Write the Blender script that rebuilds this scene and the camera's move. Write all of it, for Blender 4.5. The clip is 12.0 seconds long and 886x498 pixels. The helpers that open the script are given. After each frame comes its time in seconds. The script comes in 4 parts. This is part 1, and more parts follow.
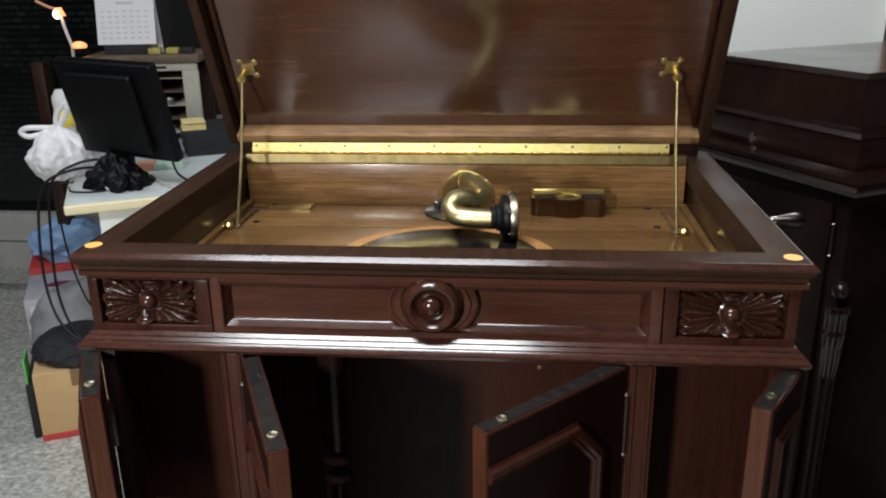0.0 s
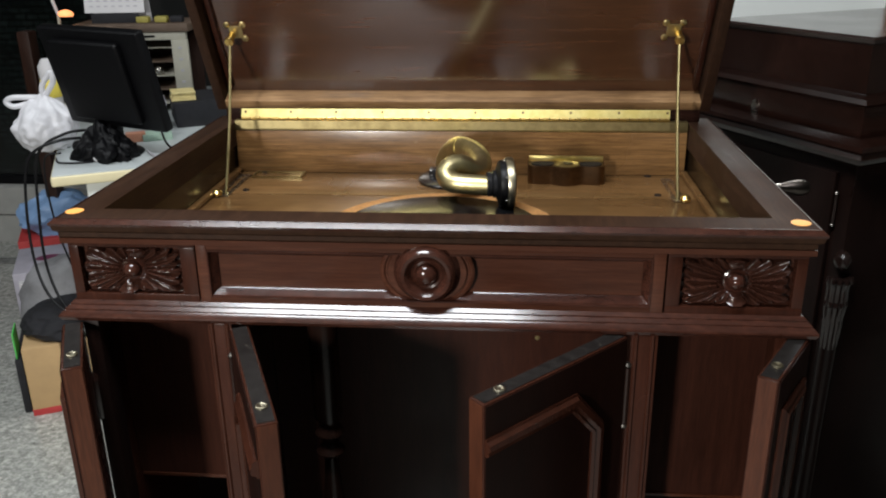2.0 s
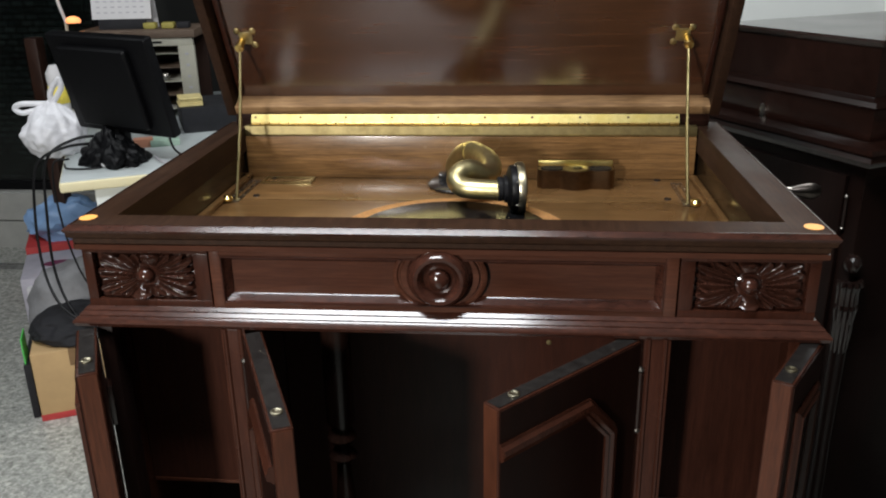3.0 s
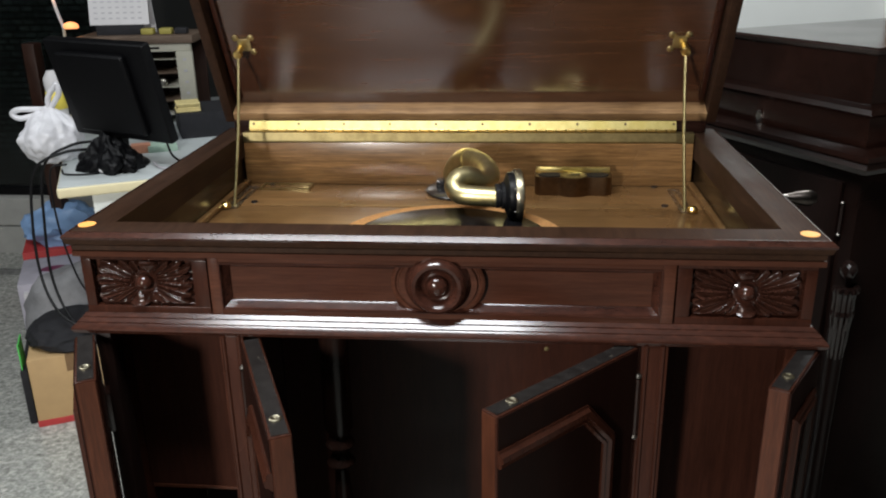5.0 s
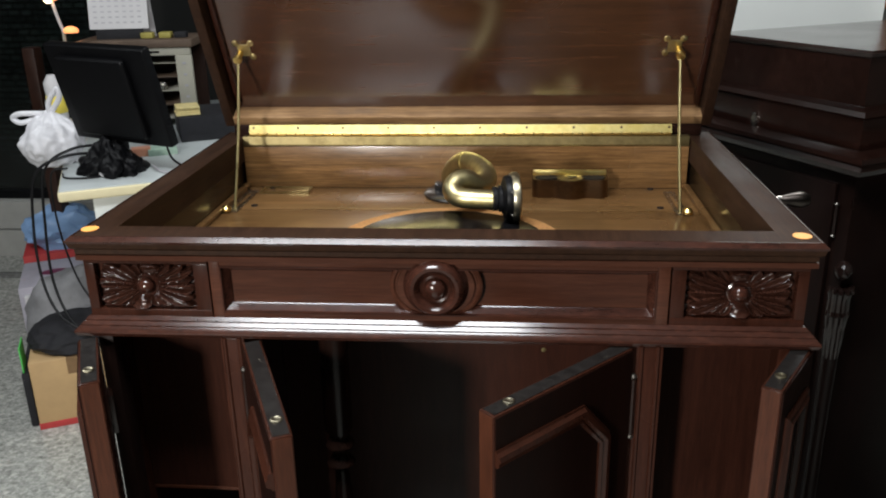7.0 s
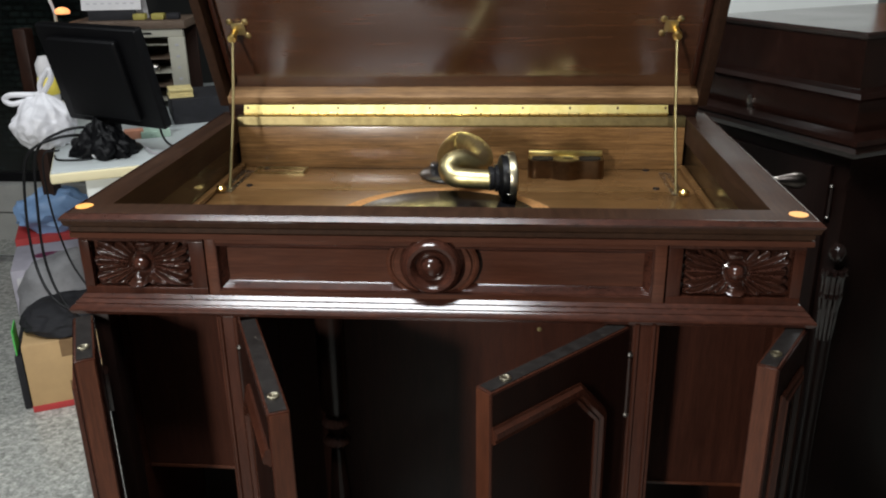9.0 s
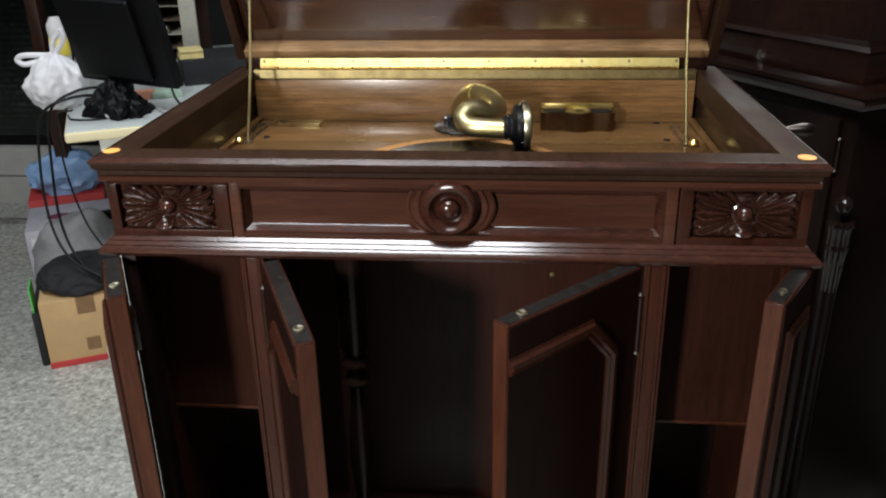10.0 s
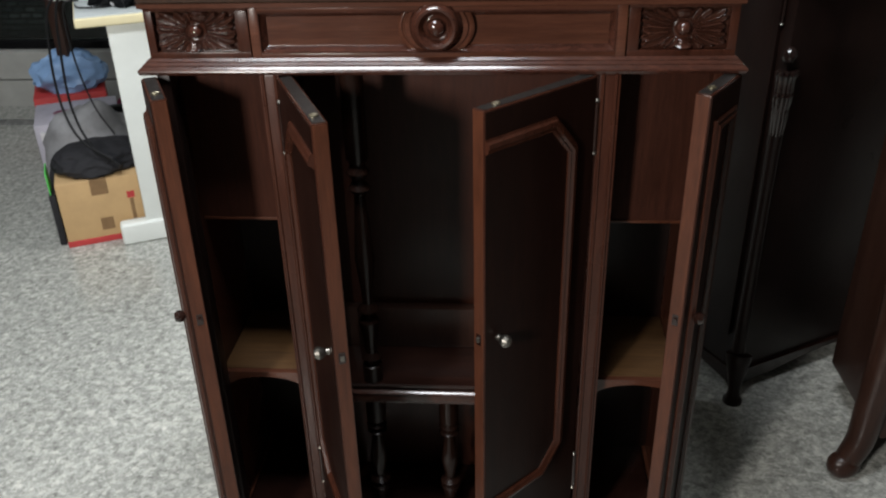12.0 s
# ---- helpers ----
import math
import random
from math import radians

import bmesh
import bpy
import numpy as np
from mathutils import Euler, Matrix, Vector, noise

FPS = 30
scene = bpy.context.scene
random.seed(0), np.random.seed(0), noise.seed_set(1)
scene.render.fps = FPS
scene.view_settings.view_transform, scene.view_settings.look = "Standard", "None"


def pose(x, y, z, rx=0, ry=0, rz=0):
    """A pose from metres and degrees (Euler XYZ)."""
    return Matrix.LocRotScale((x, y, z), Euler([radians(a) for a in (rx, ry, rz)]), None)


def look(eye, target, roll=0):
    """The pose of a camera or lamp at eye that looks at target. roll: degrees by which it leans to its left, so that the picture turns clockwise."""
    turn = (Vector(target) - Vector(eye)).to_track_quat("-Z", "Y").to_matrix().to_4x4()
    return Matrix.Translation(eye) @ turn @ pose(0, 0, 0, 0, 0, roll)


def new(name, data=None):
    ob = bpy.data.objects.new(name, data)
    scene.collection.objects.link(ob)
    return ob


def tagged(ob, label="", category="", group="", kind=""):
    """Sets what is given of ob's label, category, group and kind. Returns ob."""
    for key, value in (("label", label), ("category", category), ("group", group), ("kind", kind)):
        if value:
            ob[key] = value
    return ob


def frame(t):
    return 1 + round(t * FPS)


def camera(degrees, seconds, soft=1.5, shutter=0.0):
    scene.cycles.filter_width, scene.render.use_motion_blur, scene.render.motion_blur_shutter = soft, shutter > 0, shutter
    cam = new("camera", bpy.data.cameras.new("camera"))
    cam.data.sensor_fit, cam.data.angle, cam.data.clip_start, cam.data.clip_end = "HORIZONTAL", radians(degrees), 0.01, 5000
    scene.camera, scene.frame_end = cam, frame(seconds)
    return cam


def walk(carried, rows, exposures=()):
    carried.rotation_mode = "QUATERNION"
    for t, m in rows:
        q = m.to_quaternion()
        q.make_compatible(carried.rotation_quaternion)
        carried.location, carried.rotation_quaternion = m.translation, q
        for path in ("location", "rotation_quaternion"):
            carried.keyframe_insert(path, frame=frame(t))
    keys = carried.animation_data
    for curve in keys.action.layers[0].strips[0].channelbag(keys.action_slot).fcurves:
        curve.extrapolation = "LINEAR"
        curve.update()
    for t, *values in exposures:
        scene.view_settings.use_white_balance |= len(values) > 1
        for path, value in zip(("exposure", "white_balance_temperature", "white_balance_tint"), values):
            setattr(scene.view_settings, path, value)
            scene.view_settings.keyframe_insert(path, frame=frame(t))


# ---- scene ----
cam = camera(55.9, 12.0, soft=2.0, shutter=0.4)
PATH = [
    (0, (0.102, -0.847, 1.378), (-0.083, 1.036, 0.731), -0.9),
    (0.5, (0.103, -0.843, 1.372), (-0.079, 1.037, 0.714), -1.0),
    (1, (0.098, -0.835, 1.363), (-0.068, 1.032, 0.664), -1.1),
    (1.5, (0.097, -0.819, 1.352), (-0.064, 1.042, 0.636), -0.9),
    (2, (0.098, -0.819, 1.357), (-0.072, 1.046, 0.655), -0.8),
    (2.5, (0.094, -0.818, 1.36), (-0.083, 1.049, 0.664), -1.0),
    (3, (0.089, -0.821, 1.359), (-0.091, 1.046, 0.666), -1.1),
    (5, (0.088, -0.823, 1.362), (-0.085, 1.049, 0.68), -1.0),
    (5.5, (0.087, -0.82, 1.363), (-0.089, 1.051, 0.679), -1.1),
    (6, (0.087, -0.819, 1.363), (-0.087, 1.05, 0.673), -1.1),
    (6.5, (0.09, -0.826, 1.366), (-0.081, 1.045, 0.68), -1.1),
    (7, (0.091, -0.835, 1.368), (-0.081, 1.039, 0.689), -1.2),
    (9, (0.087, -0.837, 1.359), (-0.068, 1.027, 0.649), -0.9),
    (9.5, (0.088, -0.852, 1.349), (-0.08, 1.002, 0.618), -1.1),
    (10, (0.076, -0.876, 1.341), (-0.09, 0.96, 0.564), -1.0),
    (10.5, (0.07, -0.927, 1.327), (-0.023, 0.899, 0.516), -1.2),
    (11, (0.124, -0.99, 1.289), (0.015, 0.794, 0.392), -0.1),
    (11.5, (0.126, -1.052, 1.266), (-0.083, 0.671, 0.274), -1.1),
    (12, (0.097, -1.114, 1.275), (-0.046, 0.65, 0.342), -1.5),
]
walk(cam, [(t, look(eye, target, roll)) for t, eye, target, roll in PATH], [(0, 0.0), (9.5, 0.0), (10.5, 0.10), (11.5, 0.22), (12, 0.20)])

# ---------------------------------------------------------------- light
world = bpy.data.worlds.new("night")
scene.world = world
world.use_nodes = True
world.node_tree.nodes["Background"].inputs[0].default_value = (0.10, 0.13, 0.17, 1)
world.node_tree.nodes["Background"].inputs[1].default_value = 0.05


def area(name, eye, target, sx, sy, power, colour):
    data = bpy.data.lights.new(name, "AREA")
    data.shape, data.size, data.size_y = "RECTANGLE", sx, sy
    data.energy, data.color = power, colour
    ob = new(name, data)
    ob.matrix_world = look(eye, target)
    return ob


area("work_lamp", (-0.82, -1.85, 1.42), (0.0, 0.1, 0.8), 0.18, 0.24, 40, (1.0, 0.97, 0.92))
area("ceiling_panel_light", (-0.36, -0.47, 2.66), (-0.36, -0.47, 0), 0.95, 0.34, 54, (0.92, 0.96, 1.0))
# two unseen fill lamps, added to brighten the desk and the white partition
area("desk_fill_light", (-2.0, 0.9, 2.66), (-2.0, 0.9, 0), 1.2, 0.14, 15.0, (0.92, 0.97, 1.0))
area("partition_fill_light", (0.80, 1.60, 2.64), (0.75, 1.95, 1.3), 0.9, 0.10, 30, (0.95, 0.98, 1.0))


# ---------------------------------------------------------------- materials
def mat(name):
    m = bpy.data.materials.new(name)
    m.use_nodes = True
    nt = m.node_tree
    return m, nt, nt.nodes["Principled BSDF"]


def node(nt, kind, **values):
    n = nt.nodes.new(kind)
    for k, v in values.items():
        if k in n.inputs:
            n.inputs[k].default_value = v
    return n


def coords(nt, scale=(1, 1, 1)):
    t, m = nt.nodes.new("ShaderNodeTexCoord"), nt.nodes.new("ShaderNodeMapping")
    m.inputs["Scale"].default_value = scale
    nt.links.new(t.outputs["Object"], m.inputs["Vector"])
    return m.outputs["Vector"]


def ramp(nt, source, stops):
    r = nt.nodes.new("ShaderNodeValToRGB")
    while len(r.color_ramp.elements) < len(stops):
        r.color_ramp.elements.new(0.5)
    for e, (p, c) in zip(r.color_ramp.elements, stops):
        e.position, e.color = p, (*c, 1) if len(c) == 3 else c
    nt.links.new(source, r.inputs["Fac"])
    return r.outputs["Color"]


def bump(nt, bsdf, source, strength, distance):
    b = nt.nodes.new("ShaderNodeBump")
    b.inputs["Strength"].default_value, b.inputs["Distance"].default_value = strength, distance
    nt.links.new(source, b.inputs["Height"])
    nt.links.new(b.outputs["Normal"], bsdf.inputs["Normal"])


def wood(name, dark, mid, light, rough=0.25, grain=(3, 60, 60), coat=0.0, gloss=0.5, blotch=5.0, relief=0.12):
    m, nt, b = mat(name)
    v = coords(nt, grain)
    g = node(nt, "ShaderNodeTexNoise", Scale=1.6, Detail=7.0, Roughness=0.62, Distortion=0.5)
    nt.links.new(v, g.inputs["Vector"])
    fine = node(nt, "ShaderNodeTexNoise", Scale=7.0, Detail=4.0, Roughness=0.7)
    nt.links.new(v, fine.inputs["Vector"])
    big = node(nt, "ShaderNodeTexNoise", Scale=blotch, Detail=3.0)
    nt.links.new(coords(nt), big.inputs["Vector"])
    mix = nt.nodes.new("ShaderNodeMix")
    mix.data_type, mix.blend_type = "RGBA", "MIX"
    mix.inputs[0].default_value = 0.35
    nt.links.new(g.outputs["Fac"], mix.inputs[6])
    nt.links.new(big.outputs["Fac"], mix.inputs[7])
    mix2 = nt.nodes.new("ShaderNodeMix")
    mix2.data_type = "RGBA"
    mix2.inputs[0].default_value = 0.40
    nt.links.new(mix.outputs[2], mix2.inputs[6])
    nt.links.new(fine.outputs["Fac"], mix2.inputs[7])
    c = ramp(nt, mix2.outputs[2], [(0.34, dark), (0.5, mid), (0.66, light)])
    nt.links.new(c, b.inputs["Base Color"])
    r = nt.nodes.new("ShaderNodeMapRange")
    r.inputs["From Min"].default_value, r.inputs["From Max"].default_value = 0.3, 0.7
    r.inputs["To Min"].default_value, r.inputs["To Max"].default_value = rough * 0.75, rough * 1.35
    nt.links.new(big.outputs["Fac"], r.inputs["Value"])
    nt.links.new(r.outputs["Result"], b.inputs["Roughness"])
    b.inputs["Specular IOR Level"].default_value = gloss
    b.inputs["Coat Weight"].default_value, b.inputs["Coat Roughness"].default_value = coat, 0.15
    bump(nt, b, fine.outputs["Fac"], relief, 0.0012)
    return m


def metal(name, colour, rough, spots=0.0, dark=None):
    m, nt, b = mat(name)
    n = node(nt, "ShaderNodeTexNoise", Scale=34.0, Detail=5.0, Roughness=0.65)
    nt.links.new(coords(nt), n.inputs["Vector"])
    d = dark or tuple(c * 0.6 for c in colour)
    nt.links.new(ramp(nt, n.outputs["Fac"], [(0.35, d), (0.6, colour)]), b.inputs["Base Color"])
    b.inputs["Metallic"].default_value = 1.0
    r = nt.nodes.new("ShaderNodeMapRange")
    r.inputs["To Min"].default_value, r.inputs["To Max"].default_value = rough * 1.5, rough * 0.7
    nt.links.new(n.outputs["Fac"], r.inputs["Value"])
    nt.links.new(r.outputs["Result"], b.inputs["Roughness"])
    bump(nt, b, n.outputs["Fac"], 0.08, 0.0006)
    return m


def plain(name, colour, rough=0.5, vary=0.25, scale=12.0, relief=0.06, emit=None, power=0.0, gloss=0.5):
    m, nt, b = mat(name)
    n = node(nt, "ShaderNodeTexNoise", Scale=scale, Detail=6.0, Roughness=0.6)
    nt.links.new(coords(nt), n.inputs["Vector"])
    nt.links.new(ramp(nt, n.outputs["Fac"], [(0.3, tuple(c * (1 - vary) for c in colour)), (0.7, tuple(min(1, c * (1 + vary)) for c in colour))]), b.inputs["Base Color"])
    b.inputs["Roughness"].default_value = rough
    b.inputs["Specular IOR Level"].default_value = gloss
    bump(nt, b, n.outputs["Fac"], relief, 0.002)
    if emit:
        b.inputs["Emission Color"].default_value, b.inputs["Emission Strength"].default_value = (*emit, 1), power
    return m


M = {
    "mahogany": wood("mahogany_along", (0.038, 0.0138, 0.0082), (0.060, 0.0218, 0.0128), (0.090, 0.0330, 0.0188), 0.20, (5, 80, 80), 0.0, 0.36),
    "mahogany_up": wood("mahogany_upright", (0.017, 0.0058, 0.0035), (0.031, 0.0100, 0.0058), (0.049, 0.0160, 0.0088), 0.24, (80, 80, 5), 0.0, 0.28),
    "mahogany_deep": wood("mahogany_depth_grain", (0.014, 0.0068, 0.0040), (0.029, 0.0136, 0.0076), (0.050, 0.0240, 0.0130), 0.52, (70, 5, 70), 0.0, 0.12),
    "carved": wood("carved_mahogany", (0.016, 0.0062, 0.0042), (0.034, 0.0122, 0.0080), (0.062, 0.0220, 0.0135), 0.17, (12, 40, 40), 0.08, 0.42, relief=0.02),
    # darker copy of the door mahogany: shade of faces turned from the light
    "shaded_face": wood("shaded_mahogany_face", (0.0050, 0.0021, 0.0015), (0.0095, 0.0036, 0.0025), (0.016, 0.0060, 0.0039), 0.36, (70, 70, 5), 0.0, 0.09),
    # walnut darkened for the shelves: the compartment's shade is in the colour
    "shelf_inner": wood("shaded_walnut_shelf", (0.032, 0.0155, 0.0062), (0.058, 0.029, 0.0115), (0.09, 0.047, 0.019), 0.5, (3, 60, 60), 0.0, 0.2),
    "turned": wood("dark_polished_turning", (0.0050, 0.0024, 0.0017), (0.0090, 0.0040, 0.0028), (0.015, 0.0064, 0.0044), 0.25, (50, 50, 5), 0.0, 0.2),
    # lighter copy of the mahogany: light on the edges is in the colour
    "lipping": wood("lit_mahogany_edging", (0.026, 0.0085, 0.0045), (0.052, 0.0164, 0.0080), (0.082, 0.0262, 0.0122), 0.34, (70, 70, 5), 0.0, 0.30),
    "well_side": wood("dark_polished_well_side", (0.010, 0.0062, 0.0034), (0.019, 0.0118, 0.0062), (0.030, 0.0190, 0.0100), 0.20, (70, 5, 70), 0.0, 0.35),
    "relief": wood("carved_relief_mahogany", (0.015, 0.0060, 0.0040), (0.031, 0.0115, 0.0075), (0.055, 0.0210, 0.0125), 0.22, (25, 40, 40), 0.0, 0.4),
    "lid": wood("figured_lid_panel", (0.020, 0.0068, 0.0032), (0.047, 0.0166, 0.0074), (0.084, 0.0315, 0.0138), 0.22, (3, 52, 52), 0.8, 0.7, blotch=3.0, relief=0.05),
    "walnut": wood("walnut_board", (0.050, 0.024, 0.0085), (0.148, 0.075, 0.0270), (0.300, 0.158, 0.0580), 0.27, (4, 110, 110), 0.35, 0.5, relief=0.05),
    "bare": wood("bare_worn_rail", (0.045, 0.021, 0.010), (0.19, 0.105, 0.046), (0.34, 0.205, 0.096), 0.45, (4, 60, 60), blotch=16.0),
    # stain of the dark cabinet; also painted shade inside the mahogany one
    "dark": wood("dark_stain_and_shade_wood", (0.0062, 0.0026, 0.0019), (0.0120, 0.0047, 0.0033), (0.021, 0.0085, 0.0060), 0.20, (5, 50, 50), 0.25, 0.45),
    "dark_up": wood("dark_stain_and_shade_upright", (0.0045, 0.0021, 0.0016), (0.0085, 0.0036, 0.0026), (0.015, 0.0062, 0.0044), 0.36, (50, 50, 5), 0.0, 0.28),
    "dark_carved": wood("dark_carved_gloss", (0.006, 0.0034, 0.0028), (0.012, 0.0062, 0.0050), (0.020, 0.0100, 0.0080), 0.20, (30, 30, 30), 0.3, 0.5),
    "inner_red": wood("dull_inner_mahogany", (0.015, 0.0050, 0.0031), (0.027, 0.0088, 0.0052), (0.041, 0.0134, 0.0076), 0.55, (80, 80, 5), 0.0, 0.07),
    "panelled": wood("semi_gloss_inner_panel", (0.019, 0.0058, 0.0034), (0.033, 0.0098, 0.0054), (0.049, 0.0148, 0.0078), 0.38, (50, 50, 5), 0.0, 0.26),
    "leg": wood("reddish_leg_wood", (0.014, 0.0060, 0.0040), (0.026, 0.0110, 0.0072), (0.042, 0.0185, 0.0120), 0.38, (50, 50, 5), 0.0, 0.35),
    "brass": metal("polished_brass", (0.90, 0.66, 0.24), 0.27, dark=(0.62, 0.42, 0.13)),
    "leaf": metal("bright_brass_leaf", (0.86, 0.72, 0.30), 0.33, dark=(0.66, 0.52, 0.17)),
    "pale_brass": metal("worn_pale_brass", (0.50, 0.46, 0.34), 0.30, dark=(0.33, 0.29, 0.19)),
    "old_brass": metal("dull_brass", (0.50, 0.41, 0.20), 0.36, dark=(0.30, 0.24, 0.11)),
    "arm_brass": metal("satin_arm_brass", (0.60, 0.52, 0.29), 0.36, dark=(0.44, 0.37, 0.18)),
    "bronze": metal("bronze_lacquer", (0.21, 0.135, 0.075), 0.32, dark=(0.12, 0.075, 0.042)),
    "nickel": metal("worn_nickel", (0.62, 0.60, 0.56), 0.25, dark=(0.35, 0.32, 0.28)),
    "black": plain("black_enamel", (0.012, 0.012, 0.013), 0.18, 0.3, 30),
    "shellac": None,
    "felt": plain("orange_brown_felt", (0.46, 0.22, 0.070), 0.95, 0.25, 220, 0.4),
    "sticker": plain("orange_sticker", (0.95, 0.42, 0.10), 0.5, 0.06, 40),
    "pewter": metal("grey_pewter", (0.24, 0.225, 0.20), 0.36, dark=(0.13, 0.12, 0.105)),
    "dark_grip": metal("darkened_metal_grip", (0.10, 0.085, 0.075), 0.30, dark=(0.06, 0.05, 0.045)),
    "cup_dark": plain("dark_cup_bottom", (0.012, 0.009, 0.007), 0.7, 0.3, 60, gloss=0.15),
    "dusty": None,
    "cream": plain("cream_record_label", (0.75, 0.62, 0.28), 0.5, 0.1, 40),
    "plastic": plain("black_plastic", (0.0035, 0.0035, 0.0042), 0.42, 0.25, 60, 0.15, gloss=0.15),
    "cable": plain("black_cable_rubber", (0.006, 0.006, 0.007), 0.45, 0.2, 40, gloss=0.3),
    "desk_top": plain("cream_laminate_edge", (0.74, 0.66, 0.42), 0.45, 0.06, 8),
    "desk_face": plain("pale_grey_laminate", (0.48, 0.52, 0.52), 0.4, 0.06, 8),
    "desk_leg": plain("white_painted_panel", (0.70, 0.73, 0.70), 0.5, 0.06, 7),
    "grey_panel": plain("grey_panel", (0.22, 0.22, 0.20), 0.6, 0.12, 6),
    "card": plain("brown_cardboard", (0.50, 0.33, 0.16), 0.85, 0.10, 10, 0.1),
    "card_print": plain("brown_print", (0.22, 0.13, 0.06), 0.85, 0.15, 30),
    "red": plain("red_print", (0.46, 0.040, 0.040), 0.6, 0.12, 14),
    "bag": None,
    "blue": plain("blue_plastic_bag", (0.22, 0.36, 0.60), 0.4, 0.15, 9),
    "lilac": plain("lilac_grey_package", (0.42, 0.40, 0.46), 0.5, 0.2, 7),
    "grey_bag": plain("grey_fabric", (0.24, 0.24, 0.25), 0.75, 0.25, 14, 0.3),
    "navy": plain("black_fabric", (0.010, 0.010, 0.013), 0.8, 0.3, 40, 0.4),
    "green": plain("green_plastic", (0.10, 0.62, 0.12), 0.4, 0.08, 10),
    "maroon": plain("maroon_plastic", (0.16, 0.02, 0.06), 0.45, 0.15, 12),
    "paper": plain("white_paper", (0.60, 0.59, 0.60), 0.8, 0.05, 9),
    "ink": plain("grey_print", (0.45, 0.44, 0.47), 0.8, 0.1, 20),
    "rack": plain("cream_metal_rack", (0.46, 0.44, 0.36), 0.5, 0.1, 12),
    "shelf_wood": wood("brown_shelf_board", (0.07, 0.045, 0.030), (0.12, 0.080, 0.055), (0.17, 0.12, 0.085), 0.55, (4, 40, 40)),
    "yellow": plain("yellow_plastic", (0.80, 0.66, 0.10), 0.45, 0.08, 12),
    "dim_yellow": plain("faded_yellow_card", (0.36, 0.31, 0.07), 0.6, 0.12, 14),
    "mint": plain("pale_mint_card", (0.40, 0.56, 0.46), 0.5, 0.2, 20),
    "skin_tone": plain("salmon_plastic", (0.66, 0.30, 0.19), 0.5, 0.1, 14),
    "white_wall": plain("white_painted_wall", (0.80, 0.82, 0.79), 0.7, 0.03, 3, 0.05),
    "side_wall": plain("brown_wall_paint", (0.14, 0.13, 0.115), 0.75, 0.05, 3, 0.05),
    "dark_wall": plain("dark_olive_wall", (0.0065, 0.0072, 0.0062), 0.85, 0.4, 3, 0.1),
    "ceiling": plain("ceiling_paint", (0.30, 0.30, 0.285), 0.9, 0.03, 3),
    "plinth": plain("grey_rendered_plinth", (0.36, 0.36, 0.34), 0.7, 0.12, 9, 0.2),
    "alu": metal("aluminium_track", (0.70, 0.70, 0.70), 0.35),
    "orange_wall": plain("terracotta_board", (0.62, 0.26, 0.14), 0.7, 0.1, 5),
    "lampshade": plain("orange_lamp_glow", (0.9, 0.4, 0.15), 0.5, 0.05, 10, emit=(1.0, 0.36, 0.13), power=1.3),
    "bulb": plain("lamp_bulb", (1, 0.8, 0.6), 0.4, 0.02, 10, emit=(1.0, 0.74, 0.45), power=7.0),
}


def shellac():
    m, nt, b = mat("black_shellac_record")
    wear = node(nt, "ShaderNodeTexNoise", Scale=60.0, Detail=4.0)
    nt.links.new(coords(nt), wear.inputs["Vector"])
    nt.links.new(ramp(nt, wear.outputs["Fac"], [(0.35, (0.004, 0.004, 0.0045)), (0.7, (0.009, 0.009, 0.010))]), b.inputs["Base Color"])
    t = nt.nodes.new("ShaderNodeTangent")
    t.direction_type, t.axis = "RADIAL", "Z"
    nt.links.new(t.outputs["Tangent"], b.inputs["Tangent"])
    b.inputs["Anisotropic"].default_value = 0.8
    b.inputs["Anisotropic Rotation"].default_value = 0.25
    b.inputs["Roughness"].default_value = 0.14
    b.inputs["Specular IOR Level"].default_value = 0.06
    return m


def scratched_edge():
    m, nt, b = mat("dusty_scratched_edge")
    grain = node(nt, "ShaderNodeTexNoise", Scale=90.0, Detail=6.0, Roughness=0.65)
    nt.links.new(coords(nt), grain.inputs["Vector"])
    chips = node(nt, "ShaderNodeTexNoise", Scale=34.0, Detail=5.0, Roughness=0.75, Distortion=1.8)
    nt.links.new(coords(nt, (1.0, 1.6, 1.0)), chips.inputs["Vector"])
    mix = nt.nodes.new("ShaderNodeMix")
    mix.data_type = "RGBA"
    nt.links.new(ramp(nt, chips.outputs["Fac"], [(0.66, (0, 0, 0)), (0.70, (1, 1, 1))]), mix.inputs[0])
    nt.links.new(ramp(nt, grain.outputs["Fac"], [(0.3, (0.006, 0.005, 0.0046)), (0.7, (0.017, 0.015, 0.0138))]), mix.inputs[6])
    mix.inputs[7].default_value = (0.13, 0.115, 0.09, 1)
    nt.links.new(mix.outputs[2], b.inputs["Base Color"])
    b.inputs["Roughness"].default_value, b.inputs["Specular IOR Level"].default_value = 0.45, 0.2
    bump(nt, b, grain.outputs["Fac"], 0.3, 0.002)
    return m


def thin_bag():
    m, nt, b = mat("translucent_white_bag")
    n = node(nt, "ShaderNodeTexNoise", Scale=10.0, Detail=6.0, Roughness=0.62, Distortion=1.6)
    nt.links.new(coords(nt), n.inputs["Vector"])
    nt.links.new(ramp(nt, n.outputs["Fac"], [(0.3, (0.60, 0.60, 0.63)), (0.65, (0.78, 0.78, 0.82))]), b.inputs["Base Color"])
    b.inputs["Roughness"].default_value = 0.35
    b.inputs["Subsurface Weight"].default_value = 0.2
    b.inputs["Subsurface Radius"].default_value = (0.02, 0.02, 0.02)
    bump(nt, b, n.outputs["Fac"], 0.18, 0.012)
    return m


